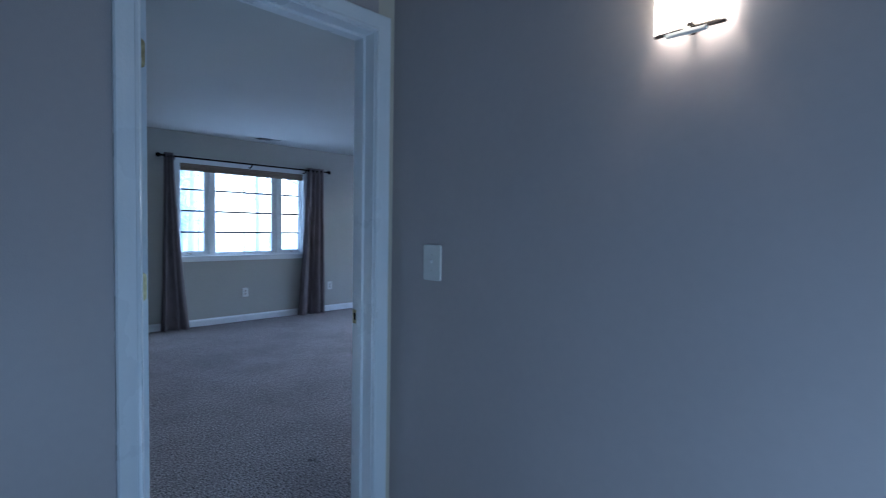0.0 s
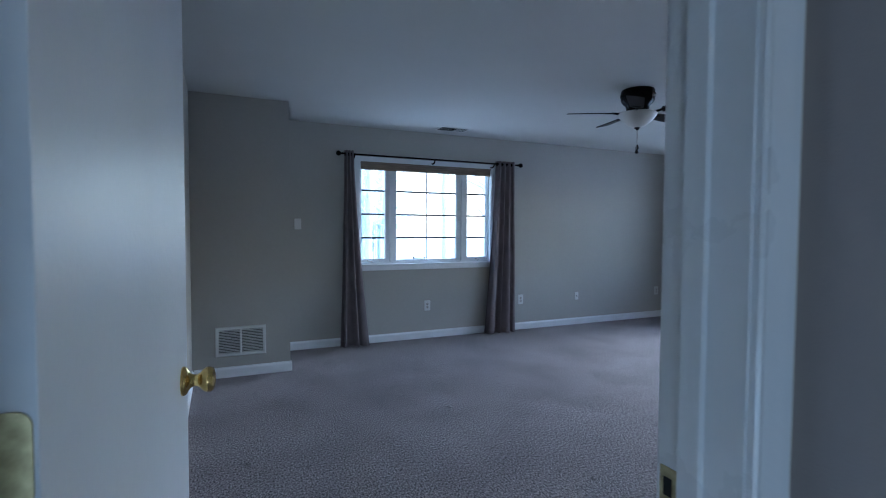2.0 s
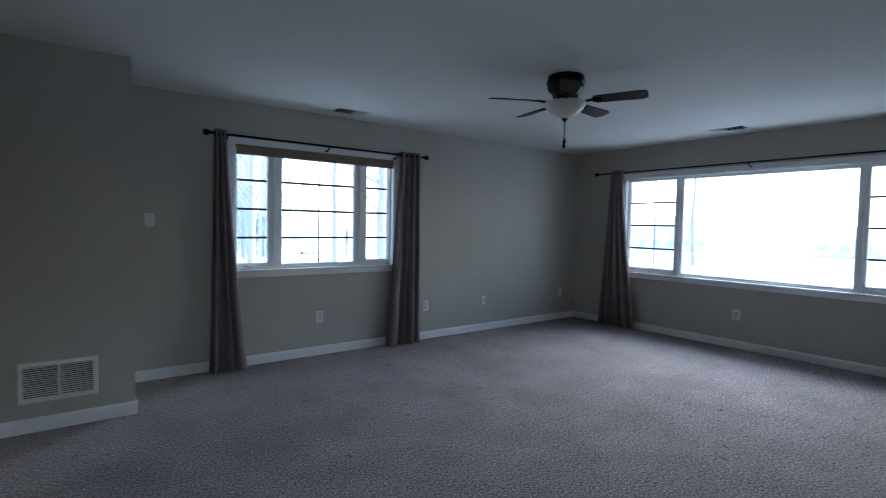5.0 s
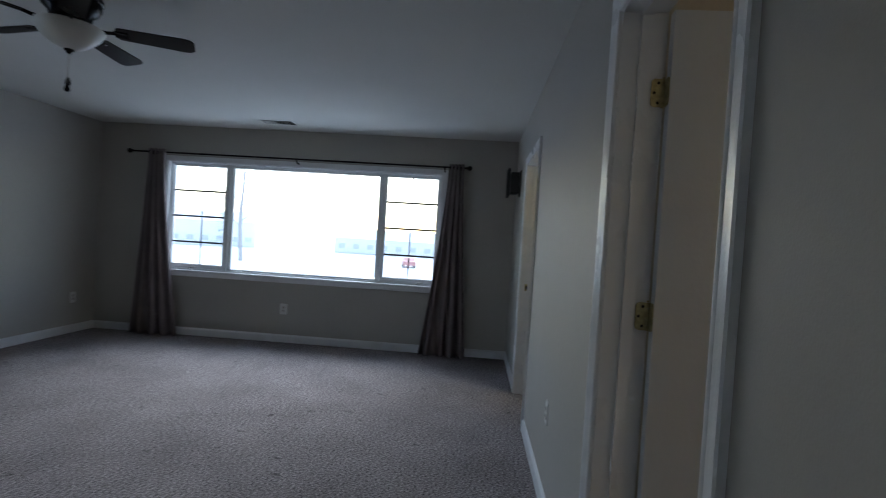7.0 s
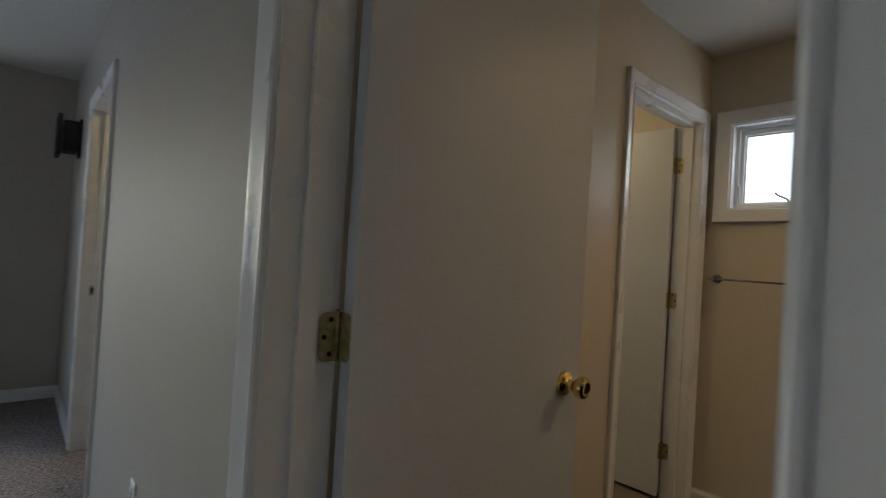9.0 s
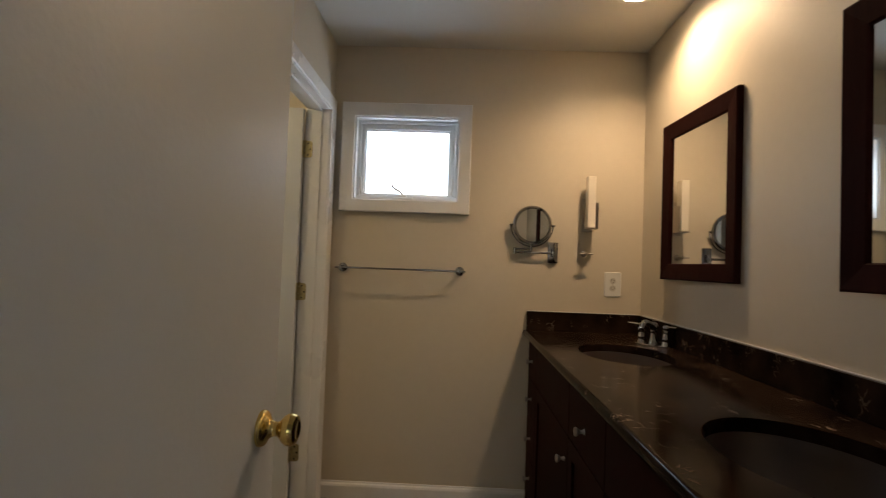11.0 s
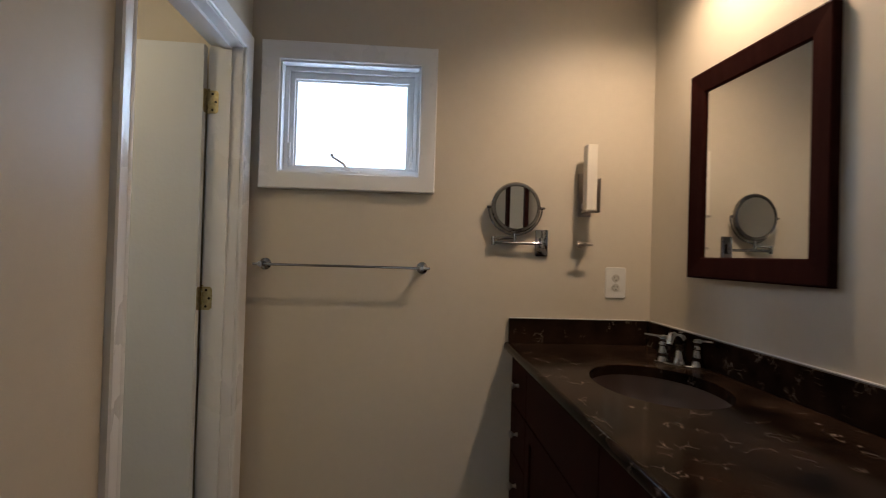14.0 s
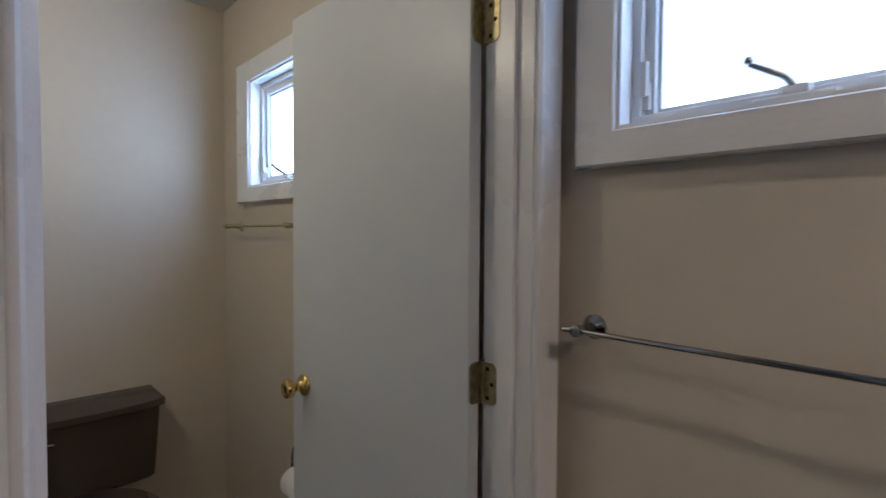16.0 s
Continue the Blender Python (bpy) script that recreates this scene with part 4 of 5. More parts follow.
# folded bracket for a television, black
tv = thing("tv_wall_mount", pose(7.80, YB, 1.915), "black folded metal television wall mount near the corner", "wall mount")
part("wall_plate", boxes((-0.06, 0.06, 0, 0.012, -0.13, 0.13), bevel=0.002), BLACK, tv)
part("arm", boxes((-0.03, 0.03, 0.012, 0.11, -0.075, -0.03), (-0.03, 0.03, 0.012, 0.11, 0.03, 0.075), (-0.02, 0.02, 0.06, 0.10, -0.09, 0.09), bevel=0.002), BLACK, tv)
part("folded_arm", boxes((-0.085, 0.085, 0.020, 0.100, -0.105, -0.085), (-0.085, 0.085, 0.020, 0.100, 0.085, 0.105), (-0.085, -0.035, 0.020, 0.105, -0.092, 0.092), (0.035, 0.085, 0.020, 0.105, -0.092, 0.092), bevel=0.003), BLACK, tv)
part("head_plate", boxes((-0.11, 0.11, 0.11, 0.125, 0.075, 0.13), (-0.11, 0.11, 0.11, 0.125, -0.13, -0.075), (-0.10, -0.06, 0.11, 0.135, -0.14, 0.14), (0.06, 0.10, 0.11, 0.135, -0.14, 0.14), bevel=0.002), BLACK, tv)

# ---- hall sconce ----
sc = thing("wall_sconce", pose(HX, 1.530, 1.760), "lit half-round frosted glass wall sconce glowing warmly", "wall lamp")
bm = bmesh.new()
n, rows = 20, []
for z, k in ((0.018, 1.0), (0.022, 1.0), (0.235, 1.0), (0.24, 1.0)):
    rows.append([bm.verts.new((-(0.012 + 0.078 * math.sin(math.pi * i / n)), -0.088 * math.cos(math.pi * i / n), z)) for i in range(n + 1)])
for p, q in zip(rows, rows[1:]):
    for i in range(n): bm.faces.new((p[i], p[i + 1], q[i + 1], q[i]))
shade = part("shade", bm, SCONCEGLOW, sc, "glowing frosted glass shade", smooth=True)
shade.modifiers.new("thickness", "SOLIDIFY").thickness = 0.004
part("back_plate", boxes((-0.010, 0, -0.055, 0.055, 0.03, 0.22), bevel=0.002), NICKEL, sc)
part("lower_rail", boxes((-0.040, -0.030, -0.082, 0.082, 0.010, 0.017), (-0.035, -0.006, -0.008, 0.008, 0.008, 0.030), bevel=0.0015), DARKMETAL, sc, "dark rail across the open bottom of the shade")
part("bottom_bar", boxes((-0.066, -0.050, -0.046, 0.046, -0.004, 0.004), (-0.058, -0.032, -0.005, 0.005, 0.002, 0.013), bevel=0.0015), PLATE, sc, "pale metal bar under the shade")

# ---- bathroom ----
CT = 0.930   # counter top
FX = 3.535   # cabinet front
van = thing("countertop", pose(0, 0, 0), "polished dark brown veined marble vanity top with two basins", "countertop")
SINKS = ((3.262, 0.920), (3.270, 1.990))
SA, SB = 0.178, 0.240   # half sizes across and along


def slab_with_holes():
    bm = bmesh.new()
    x0, x1, n = VX + 0.0015, 3.572, 40
    top, bot = CT, CT - 0.032
    ycuts = [BY + 0.0015, (SINKS[0][1] + SINKS[1][1]) / 2, YD - 0.0015]
    for (cx, cy), ya, yb in zip(SINKS, ycuts, ycuts[1:]):
        inner, outer, inner_low, outer_low = [], [], [], []
        for i in range(n):
            a = 2 * math.pi * (i + 0.5) / n
            dx, dy = math.cos(a), math.sin(a)
            inner.append(bm.verts.new((cx + SA * dx, cy + SB * dy, top)))
            inner_low.append(bm.verts.new((cx + SA * dx, cy + SB * dy, bot)))
            s = min(((x1 - cx) if dx > 0 else (x0 - cx)) / dx if abs(dx) > 1e-9 else 1e9, ((yb - cy) if dy > 0 else (ya - cy)) / dy if abs(dy) > 1e-9 else 1e9)
            outer.append((cx + s * dx, cy + s * dy))
        # corners take the nearest ray
        for c in ((x0, ya), (x0, yb), (x1, ya), (x1, yb)):
            k = min(range(n), key=lambda i: (outer[i][0] - c[0]) ** 2 + (outer[i][1] - c[1]) ** 2)
            outer[k] = c
        ov = [bm.verts.new((*p, top)) for p in outer]
        ol = [bm.verts.new((*p, bot)) for p in outer]
        for i in range(n):
            j = (i + 1) % n
            bm.faces.new((inner[i], ov[i], ov[j], inner[j]))
            bm.faces.new((inner_low[j], ol[j], ol[i], inner_low[i]))
            bm.faces.new((inner[j], inner_low[j], inner_low[i], inner[i]))
    return bm


part("slab", slab_with_holes(), MARBLE, van)
bm = bmesh.new()
# rounded front edge
prof = [(3.572, CT - 0.032), (3.578, CT - 0.031), (3.583, CT - 0.026), (3.585, CT - 0.016), (3.583, CT - 0.006), (3.578, CT - 0.001), (3.572, CT)]
ra = [bm.verts.new((x, BY + 0.0015, z)) for x, z in prof]
rb = [bm.verts.new((x, YD - 0.022, z)) for x, z in prof]
for i in range(len(prof)):
    j = (i + 1) % len(prof)
    bm.faces.new((ra[i], ra[j], rb[j], rb[i]))
bm.faces.new(ra)
bm.faces.new(rb[::-1])
part("front_edge", bm, MARBLE, van, "rounded marble front edge", smooth=True)
part("backsplash", boxes((VX + 0.001, VX + 0.021, BY + 0.001, YD - 0.001, CT + 0.0005, CT + 0.100), bevel=0.0015), MARBLE, van)
part("side_splash", boxes((VX + 0.0215, 3.568, BY + 0.001, BY + 0.021, CT + 0.0005, CT + 0.100), bevel=0.0015), MARBLE, van)

# pale strip in place of the highlight on the splash's top edge
part("splash_highlight", boxes((VX + 0.0005, VX + 0.006, BY + 0.022, YD - 0.002, CT + 0.1003, CT + 0.1035), (VX + 0.022, 3.566, BY + 0.0005, BY + 0.006, CT + 0.1003, CT + 0.1035)), PLATE, van, "pale strip for the highlight along the splash's top")

for sx, sy in SINKS:
    t = thing("undermount_basin", pose(sx, sy, CT - 0.033), "dark brown oval basin set under the marble top", "sink", "vanity basins")
    bm = bmesh.new()
    prof = [(1.06, 0), (1.0, 0), (0.97, -0.03), (0.90, -0.075), (0.76, -0.115), (0.50, -0.140), (0.20, -0.148), (0.10, -0.150), (0.10, -0.160), (0.22, -0.158), (0.52, -0.150), (0.80, -0.124), (0.95, -0.08), (1.03, -0.03), (1.06, -0.008)]
    lathe(bm, [(r, h) for r, h in prof[:-6]], steps=40)
    bmesh.ops.delete(bm, geom=[f for f in bm.faces if len(f.verts) > 4], context="FACES")
    for v in bm.verts: v.co.x, v.co.y = v.co.x * (SA + 0.004), v.co.y * (SB + 0.004)
    bowl = part("bowl", bm, BASIN, t, smooth=True)
    so = bowl.modifiers.new("thickness", "SOLIDIFY")
    so.thickness, so.offset = 0.008, 0
    bm = bmesh.new()
    lathe(bm, [(0, -0.151), (0.026, -0.151), (0.026, -0.1465), (0.018, -0.1455), (0.016, -0.150), (0, -0.150)], steps=20)
    part("drain", bm, CHROME, t, "metal drain ring", smooth=True)


def faucet(x, y, turn):
    t = thing("faucet", pose(x, y, CT, 0, 0, turn), "polished chrome widespread faucet with two lever handles", "faucet", "vanity faucets")
    bm = bmesh.new()
    lathe(bm, [(0, 0), (0.030, 0), (0.030, 0.005), (0.024, 0.010), (0.019, 0.030), (0.016, 0.060), (0.019, 0.082), (0.016, 0.098), (0.008, 0.106), (0.009, 0.112), (0, 0.116)], steps=24)
    tube(bm, [(0.0, 0, 0.078), (0.022, 0, 0.086), (0.050, 0, 0.100), (0.075, 0, 0.109), (0.098, 0, 0.110), (0.116, 0, 0.101), (0.125, 0, 0.084)], 0.0135, 16, 0.0105)
    lathe(bm, [(0.0, 0.0), (0.0115, 0), (0.0115, 0.012), (0, 0.013)], pose(0.126, 0, 0.072, 0, 8, 0), 16)
    part("spout", bm, CHROME, t, smooth=True)
    bm = bmesh.new()
    lathe(bm, [(0, 0.0005), (0.031, 0.0005), (0.031, 0.004), (0.028, 0.007), (0, 0.008)], pose(0, 0, 0) @ Matrix.Diagonal((1.0, 2.75, 1.0, 1.0)), 40)
    part("base", bm, CHROME, t, "oval chrome base plate")
    for s in (-1, 1):
        bm = bmesh.new()
        lathe(bm, [(0, 0.006), (0.023, 0.006), (0.0225, 0.011), (0.0195, 0.017), (0.0175, 0.030), (0.0185, 0.032), (0.0185, 0.035), (0.0168, 0.037), (0.0155, 0.060), (0.0170, 0.062), (0.0170, 0.065), (0.0155, 0.067), (0.0152, 0.080), (0.0175, 0.085), (0.012, 0.094), (0, 0.097)], pose(0, s * 0.055, 0), 20)
        tube(bm, [(0, s * 0.055, 0.086), (0.004, s * 0.080, 0.090), (0.008, s * 0.118, 0.092)], 0.0065, 10, 0.0045)
        part("handle", bm, CHROME, t, "chrome lever handle", smooth=True)


faucet(3.050, 0.672, 45)
faucet(3.072, 2.160, -45)

# cabinets: each unit with its fronts
TOPZ, LOWZ = CT - 0.034, 0.10


def cabinet(y0, y1, fronts, label):
    """fronts: rows (z0, z1, kind, knob's place across from 0 to 1, knob's height)."""
    t = thing("vanity_cabinet", pose(0, y0, 0), label, "cabinet", "vanity cabinets")
    w = y1 - y0
    part("body", boxes((VX + 0.002, FX - 0.002, 0.0006, w - 0.0006, LOWZ, LOWZ + 0.018), (VX + 0.002, VX + 0.010, 0.0006, w - 0.0006, LOWZ + 0.018, TOPZ),
                       (VX + 0.010, FX - 0.002, 0.0006, 0.018, LOWZ + 0.018, TOPZ), (VX + 0.010, FX - 0.002, w - 0.018, w - 0.0006, LOWZ + 0.018, TOPZ),
                       (FX - 0.020, FX - 0.002, 0.018, w - 0.018, TOPZ - 0.03, TOPZ), (VX + 0.05, FX - 0.070, 0.0006, w - 0.0006, 0.0, LOWZ)), ESPRESSO, t)
    for z0, z1, kind, ky, kz in fronts:
        bm = bmesh.new()
        a, b = 0.002, w - 0.002
        if kind == "door":
            r = 0.055
            sweep(bm, a + r, b - r, z0 + r, z1 - r, ((0, 0), (0, 0.018), (0.001, 0.019), (r - 0.001, 0.019), (r, 0.018), (r, 0)), lambda p, z, v: (FX + v, p, z))
        else:
            box(bm, FX, FX + 0.019, a, b, z0, z1, 0.0025)
        f = part({"door": "door", "drawer": "drawer_front", "panel": "false_front"}[kind], bm, ESPRESSO, t)
        if kind == "door":
            part("panel", boxes((FX, FX + 0.010, a + r - 0.004, b - r + 0.004, z0 + r - 0.004, z1 - r + 0.004)), ESPRESSO, f)
        if ky is not None:
            bm = bmesh.new()
            lathe(bm, [(0, 0), (0.009, 0), (0.006, 0.006), (0.005, 0.014), (0.011, 0.020), (0.014, 0.025), (0.012, 0.030), (0, 0.032)], pose(FX + 0.019, w * ky, kz, 0, 90, 0), 18)
            part("knob", bm, NICKEL, f, "small round nickel knob", smooth=True)
    return t


D4 = [(0.700, TOPZ - 0.006, "drawer", 0.5, 0.790), (0.510, 0.694, "drawer", 0.5, 0.604), (0.310, 0.504, "drawer", 0.5, 0.408), (0.106, 0.304, "drawer", 0.5, 0.212)]
S = [(0.700, TOPZ - 0.006, "panel", None, 0), (0.106, 0.694, "door", 0.93, 0.605)]
S2 = [(0.700, TOPZ - 0.006, "panel", None, 0), (0.106, 0.694, "door", 0.07, 0.605)]
M = [(0.700, TOPZ - 0.006, "drawer", 0.5, 0.780), (0.106, 0.694, "door", 0.88, 0.605)]
part("filler_strip", boxes((VX + 0.001, FX + 0.015, BY + 0.015, 0.308, 0.0, TOPZ)), ESPRESSO, None, "dark wood filler strip at the wall", kind="structure")
cabinet(0.310, 0.560, D4, "narrow dark espresso cabinet with four drawers and round knobs")
cabinet(0.560, 1.240, S, "dark espresso sink cabinet with a false front and framed door")
cabinet(1.240, 1.645, M, "dark espresso cabinet with one drawer above a framed door")
cabinet(1.645, 2.330, S2, "dark espresso sink cabinet with a false front and framed door")
cabinet(2.330, 2.660, D4, "narrow dark espresso cabinet with four drawers and round knobs")


def wall_mirror(y0, y1, off=0.0, turn=0.0):
    t = thing("framed_mirror", pose(VX + off, (y0 + y1) / 2, 1.580, 0, 0, turn), "tall mirror in a flat dark espresso wood frame", "mirror", "vanity mirrors")
    w, h, f = (y1 - y0) / 2, 0.349, 0.070
    bm = bmesh.new()
    sweep(bm, -w + f, w - f, -h + f, h - f, ((0, 0.003), (0, 0.014), (0.004, 0.018), (0.064, 0.024), (f, 0.021), (f, 0.001), (0.01, 0.001)), lambda a, z, v: (v, a, z))
    part("frame", bm, ESPRESSO, t)
    part("backing", boxes((-0.008, 0.003, -w + 0.02, w - 0.02, -h + 0.02, h - 0.02)), BLACK, t, "dark mirror backing board") if off else None
    part("glass", boxes((0.004, 0.009, -w + f - 0.006, w - f + 0.006, -h + f - 0.006, h - f + 0.006)), MIRROR, t, "clear silvered mirror glass")


wall_mirror(0.640, 1.198, 0.0155, 3.0)
wall_mirror(1.698, 2.250, 0.0150, 2.8)


def towel_bar(x0, x1, p0, p1, z, label, metal=CHROME):
    t = thing("towel_bar", pose(0, BY, z), label, "towel bar", "towel bars")
    bm = bmesh.new()
    tube(bm, [(x0, 0.066, 0), (x1, 0.066, 0)], 0.0052, 12)
    part("bar", bm, metal, t, smooth=True)
    for p in (p0, p1):
        bm = bmesh.new()
        lathe(bm, [(0, 0), (0.024, 0), (0.024, 0.005), (0.018, 0.010), (0.010, 0.016), (0.0085, 0.050), (0.011, 0.058), (0.011, 0.074), (0, 0.076)], pose(p, 0, 0, -90, 0, 0), 20)
        part("post", bm, metal, t, smooth=True)


towel_bar(3.903, 4.592, 3.933, 4.563, 1.227, "slim chrome towel bar under the bathroom window")
towel_bar(5.70, 6.335, 5.73, 6.298, 1.430, "slim brassy towel bar under the toilet room window", OLDBRASS)

mm = thing("magnifying_mirror", pose(3.440, BY, 1.344), "round chrome swing-arm magnifying mirror on the wall", "shaving mirror")
bm = bmesh.new()
box(bm, -0.027, 0.027, 0.0, 0.012, -0.056, 0.056, 0.006)
box(bm, -0.010, 0.010, 0.008, 0.030, -0.022, 0.022, 0.004)
part("wall_bracket", bm, CHROME, mm, smooth=True)
bm = bmesh.new()
tube(bm, [(0, 0.026, -0.004), (0.205, 0.024, -0.002)], 0.006, 10)
tube(bm, [(0, 0.026, 0.010), (0, 0.026, -0.020)], 0.0075, 10)
tube(bm, [(0.205, 0.024, -0.014), (0.205, 0.024, 0.022)], 0.0075, 10)
tube(bm, [(0.205, 0.024, 0.014), (0.118, 0.028, 0.018)], 0.0055, 10)
tube(bm, [(0.118, 0.028, 0.004), (0.118, 0.028, 0.038)], 0.0065, 10)
part("swing_arm", bm, CHROME, mm, smooth=True)
bm = bmesh.new()
mt = pose(0.116, 0.030, 0.142)
lathe(bm, [(0, -0.006), (0.097, -0.006), (0.103, -0.003), (0.104, 0.004), (0.099, 0.010), (0.090, 0.0105), (0.089, 0.008), (0, 0.008)], mt @ pose(0, 0, 0, -90, 0, 3.4), 44)
for s in (-1, 1):
    tube(bm, [mt @ Vector((s * 0.103, 0, 0)), mt @ Vector((s * 0.120, 0, 0))], 0.005, 8)
arc = [mt @ Vector((0.112 * math.cos(a), -0.010, 0.112 * math.sin(a))) for a in (math.pi + math.pi * i / 16 for i in range(17))]
tube(bm, arc, 0.0035, 8)
part("mirror_rim", bm, CHROME, mm, smooth=True)
bm = bmesh.new()
lathe(bm, [(0, 0.0083), (0.087, 0.0083), (0.087, 0.0088), (0, 0.0088)], mt @ pose(0, 0, 0, -90, 0, 3.4), 44)
part("mirror_glass", bm, MIRROR, mm, "round mirror glass")

ls = thing("vanity_sconce", pose(3.262, BY, 1.55), "unlit slim opal glass wall light on a metal bracket", "wall lamp")
bm = boxes((-0.020, 0.022, 0.045, 0.095, -0.070, 0.196), bevel=0.004)
part("glass_shade", bm, OPAL, ls, "white opal glass shade")
bm = boxes((-0.028, 0.028, 0.0, 0.012, -0.090, 0.090), (-0.018, 0.018, 0.012, 0.046, -0.060, -0.035), (-0.024, 0.026, 0.040, 0.100, -0.078, -0.071), (-0.034, -0.030, 0.040, 0.100, -0.078, 0.060), bevel=0.0015)
part("bracket", bm, NICKEL, ls)
rh = thing("robe_hook", pose(3.275, BY, 1.343), "small brushed nickel robe hook", "hook")
bm = bmesh.new()
lathe(bm, [(0, 0), (0.016, 0), (0.016, 0.005), (0.009, 0.010), (0.0065, 0.050), (0.009, 0.056), (0.009, 0.066), (0, 0.068)], pose(0, 0, 0, -90, 0, 0), 20)
tube(bm, [(-0.033, 0.060, 0.0), (0.033, 0.060, 0.0)], 0.0048, 10)
part("hook", bm, NICKEL, rh, smooth=True)

dl = thing("downlight", pose(3.225, 0.870, H), "lit recessed ceiling downlight with a white trim ring", "ceiling light", "downlights")
bm = bmesh.new()
lathe(bm, [(0.078, 0), (0.080, -0.003), (0.098, -0.004), (0.101, 0)], steps=36)
bmesh.ops.delete(bm, geom=[f for f in bm.faces if len(f.verts) > 4], context="FACES")
part("trim_ring", bm, PLATE, dl, smooth=True)
bm = bmesh.new()
lathe(bm, [(0, -0.0012), (0.077, -0.0012), (0.077, -0.0004), (0, -0.0004)], steps=36)
part("lens", bm, GLOW, dl, "glowing warm lens")
copy_thing(dl, pose(3.225, 2.10, H))

# ---- toilet room ----
to = thing("toilet", pose(TE - 0.012, 0.86, 0), "dark mocha brown porcelain toilet with a lidded tank", "toilet")
bm = bmesh.new()


def soft_box(bm, rows):
    """Stacks of rounded rectangles: (z, x0, x1, half width, bulge)."""
    rings = []
    for z, x0, x1, hw, bulge in rows:
        pts = []
        for i in range(17):
            s = i / 16 * 2 - 1
            pts.append((x0 - bulge * (1 - s * s), hw * s))
        pts += [(x1, hw), (x1, -hw)]
        rings.append([bm.verts.new((x, y, z)) for x, y in pts])
    for a, b in zip(rings, rings[1:]):
        for i in range(len(a)):
            bm.faces.new((a[i], a[(i + 1) % len(a)], b[(i + 1) % len(a)], b[i]))
    bm.faces.new(rings[0][::-1])
    bm.faces.new(rings[-1])


soft_box(bm, [(0.405, -0.165, 0, 0.215, 0.02), (0.42, -0.178, 0, 0.228, 0.024), (0.70, -0.190, 0, 0.245, 0.028)])
part("tank", bm, PORCELAIN, to, smooth=True)
bm = bmesh.new()
soft_box(bm, [(0.7005, -0.196, 0.004, 0.256, 0.032), (0.706, -0.204, 0.006, 0.262, 0.034), (0.730, -0.204, 0.006, 0.262, 0.034), (0.737, -0.196, 0.004, 0.256, 0.032)])
part("tank_lid", bm, PORCELAIN, to, smooth=True)
bm = bmesh.new()
tube(bm, [(-0.20, 0.17, 0.655), (-0.232, 0.17, 0.655), (-0.240, 0.10, 0.650)], 0.007, 10)
part("flush_lever", bm, CHROME, to, "chrome flush lever", smooth=True)
bm = bmesh.new()
rings = []
for z, cx, a, b in ((0, -0.37, 0.20, 0.11), (0.03, -0.37, 0.20, 0.11), (0.15, -0.38, 0.18, 0.10), (0.26, -0.41, 0.22, 0.14), (0.36, -0.43, 0.25, 0.175), (0.395, -0.43, 0.26, 0.185)):
    rings.append([bm.verts.new((cx + a * math.cos(q), b * math.sin(q), z)) for q in (2 * math.pi * i / 32 for i in range(32))])
for p, q in zip(rings, rings[1:]):
    for i in range(32): bm.faces.new((p[i], p[(i + 1) % 32], q[(i + 1) % 32], q[i]))
bm.faces.new(rings[0][::-1])
bm.faces.new(rings[-1])
box(bm, -0.26, -0.01, -0.10, 0.10, 0.20, 0.402, 0.01)
part("bowl", bm, PORCELAIN, to, smooth=True)
bm = bmesh.new()
rings = []
for z, e in ((0.397, 0.0), (0.402, 0.006), (0.420, 0.006), (0.428, -0.004), (0.434, -0.03)):
    rings.append([bm.verts.new((-0.44 + (0.245 + e) * math.cos(q), (0.187 + e) * math.sin(q), z)) for q in (2 * math.pi * i / 32 for i in range(32))])
for p, q in zip(rings, rings[1:]):
    for i in range(32): bm.faces.new((p[i], p[(i + 1) % 32], q[(i + 1) % 32], q[i]))
bm.faces.new(rings[0][::-1])
bm.faces.new(rings[-1])
part("seat_lid", bm, PORCELAIN, to, smooth=True)

tp = thing("toilet_paper_holder", pose(5.655, BY, 0.620), "chrome wall holder with a hanging bar", "toilet paper holder")
bm = bmesh.new()
lathe(bm, [(0, 0), (0.022, 0), (0.022, 0.005), (0.010, 0.010), (0.009, 0.040), (0, 0.042)], pose(0.06, 0, 0.02, -90, 0, 0), 18)
tube(bm, [(0.06, 0.040, 0.02), (0.068, 0.048, 0.0), (0.068, 0.052, -0.075), (0.055, 0.056, -0.088), (-0.070, 0.056, -0.088), (-0.072, 0.056, -0.078)], 0.005, 10)
part("arm", bm, CHROME, tp, smooth=True)
roll = thing("toilet_paper_roll", pose(5.657, BY + 0.056, 0.532), "white toilet paper roll on the chrome holder", "toilet paper")
bm = bmesh.new()
prof = [(0.020, -0.05), (0.048, -0.05), (0.050, -0.047), (0.050, 0.047), (0.048, 0.05), (0.020, 0.05)]
rr = [[bm.verts.new(pose(0, 0, -0.014, 0, 90, 0) @ Vector((r * math.cos(q), r * math.sin(q), h))) for q in (2 * math.pi * i / 28 for i in range(28))] for r, h in prof]
for i in range(6):
    for j in range(28):
        bm.faces.new((rr[i][j], rr[i][(j + 1) % 28], rr[(i + 1) % 6][(j + 1) % 28], rr[(i + 1) % 6][j]))
part("paper", bm, PAPER, roll, smooth=True)

# ---- outdoors ----
GZ = -3.2
part("ground", boxes((-400, 400, -400, 400, GZ - 0.3, GZ)), SNOW, label="pale snowy ground", kind="structure")


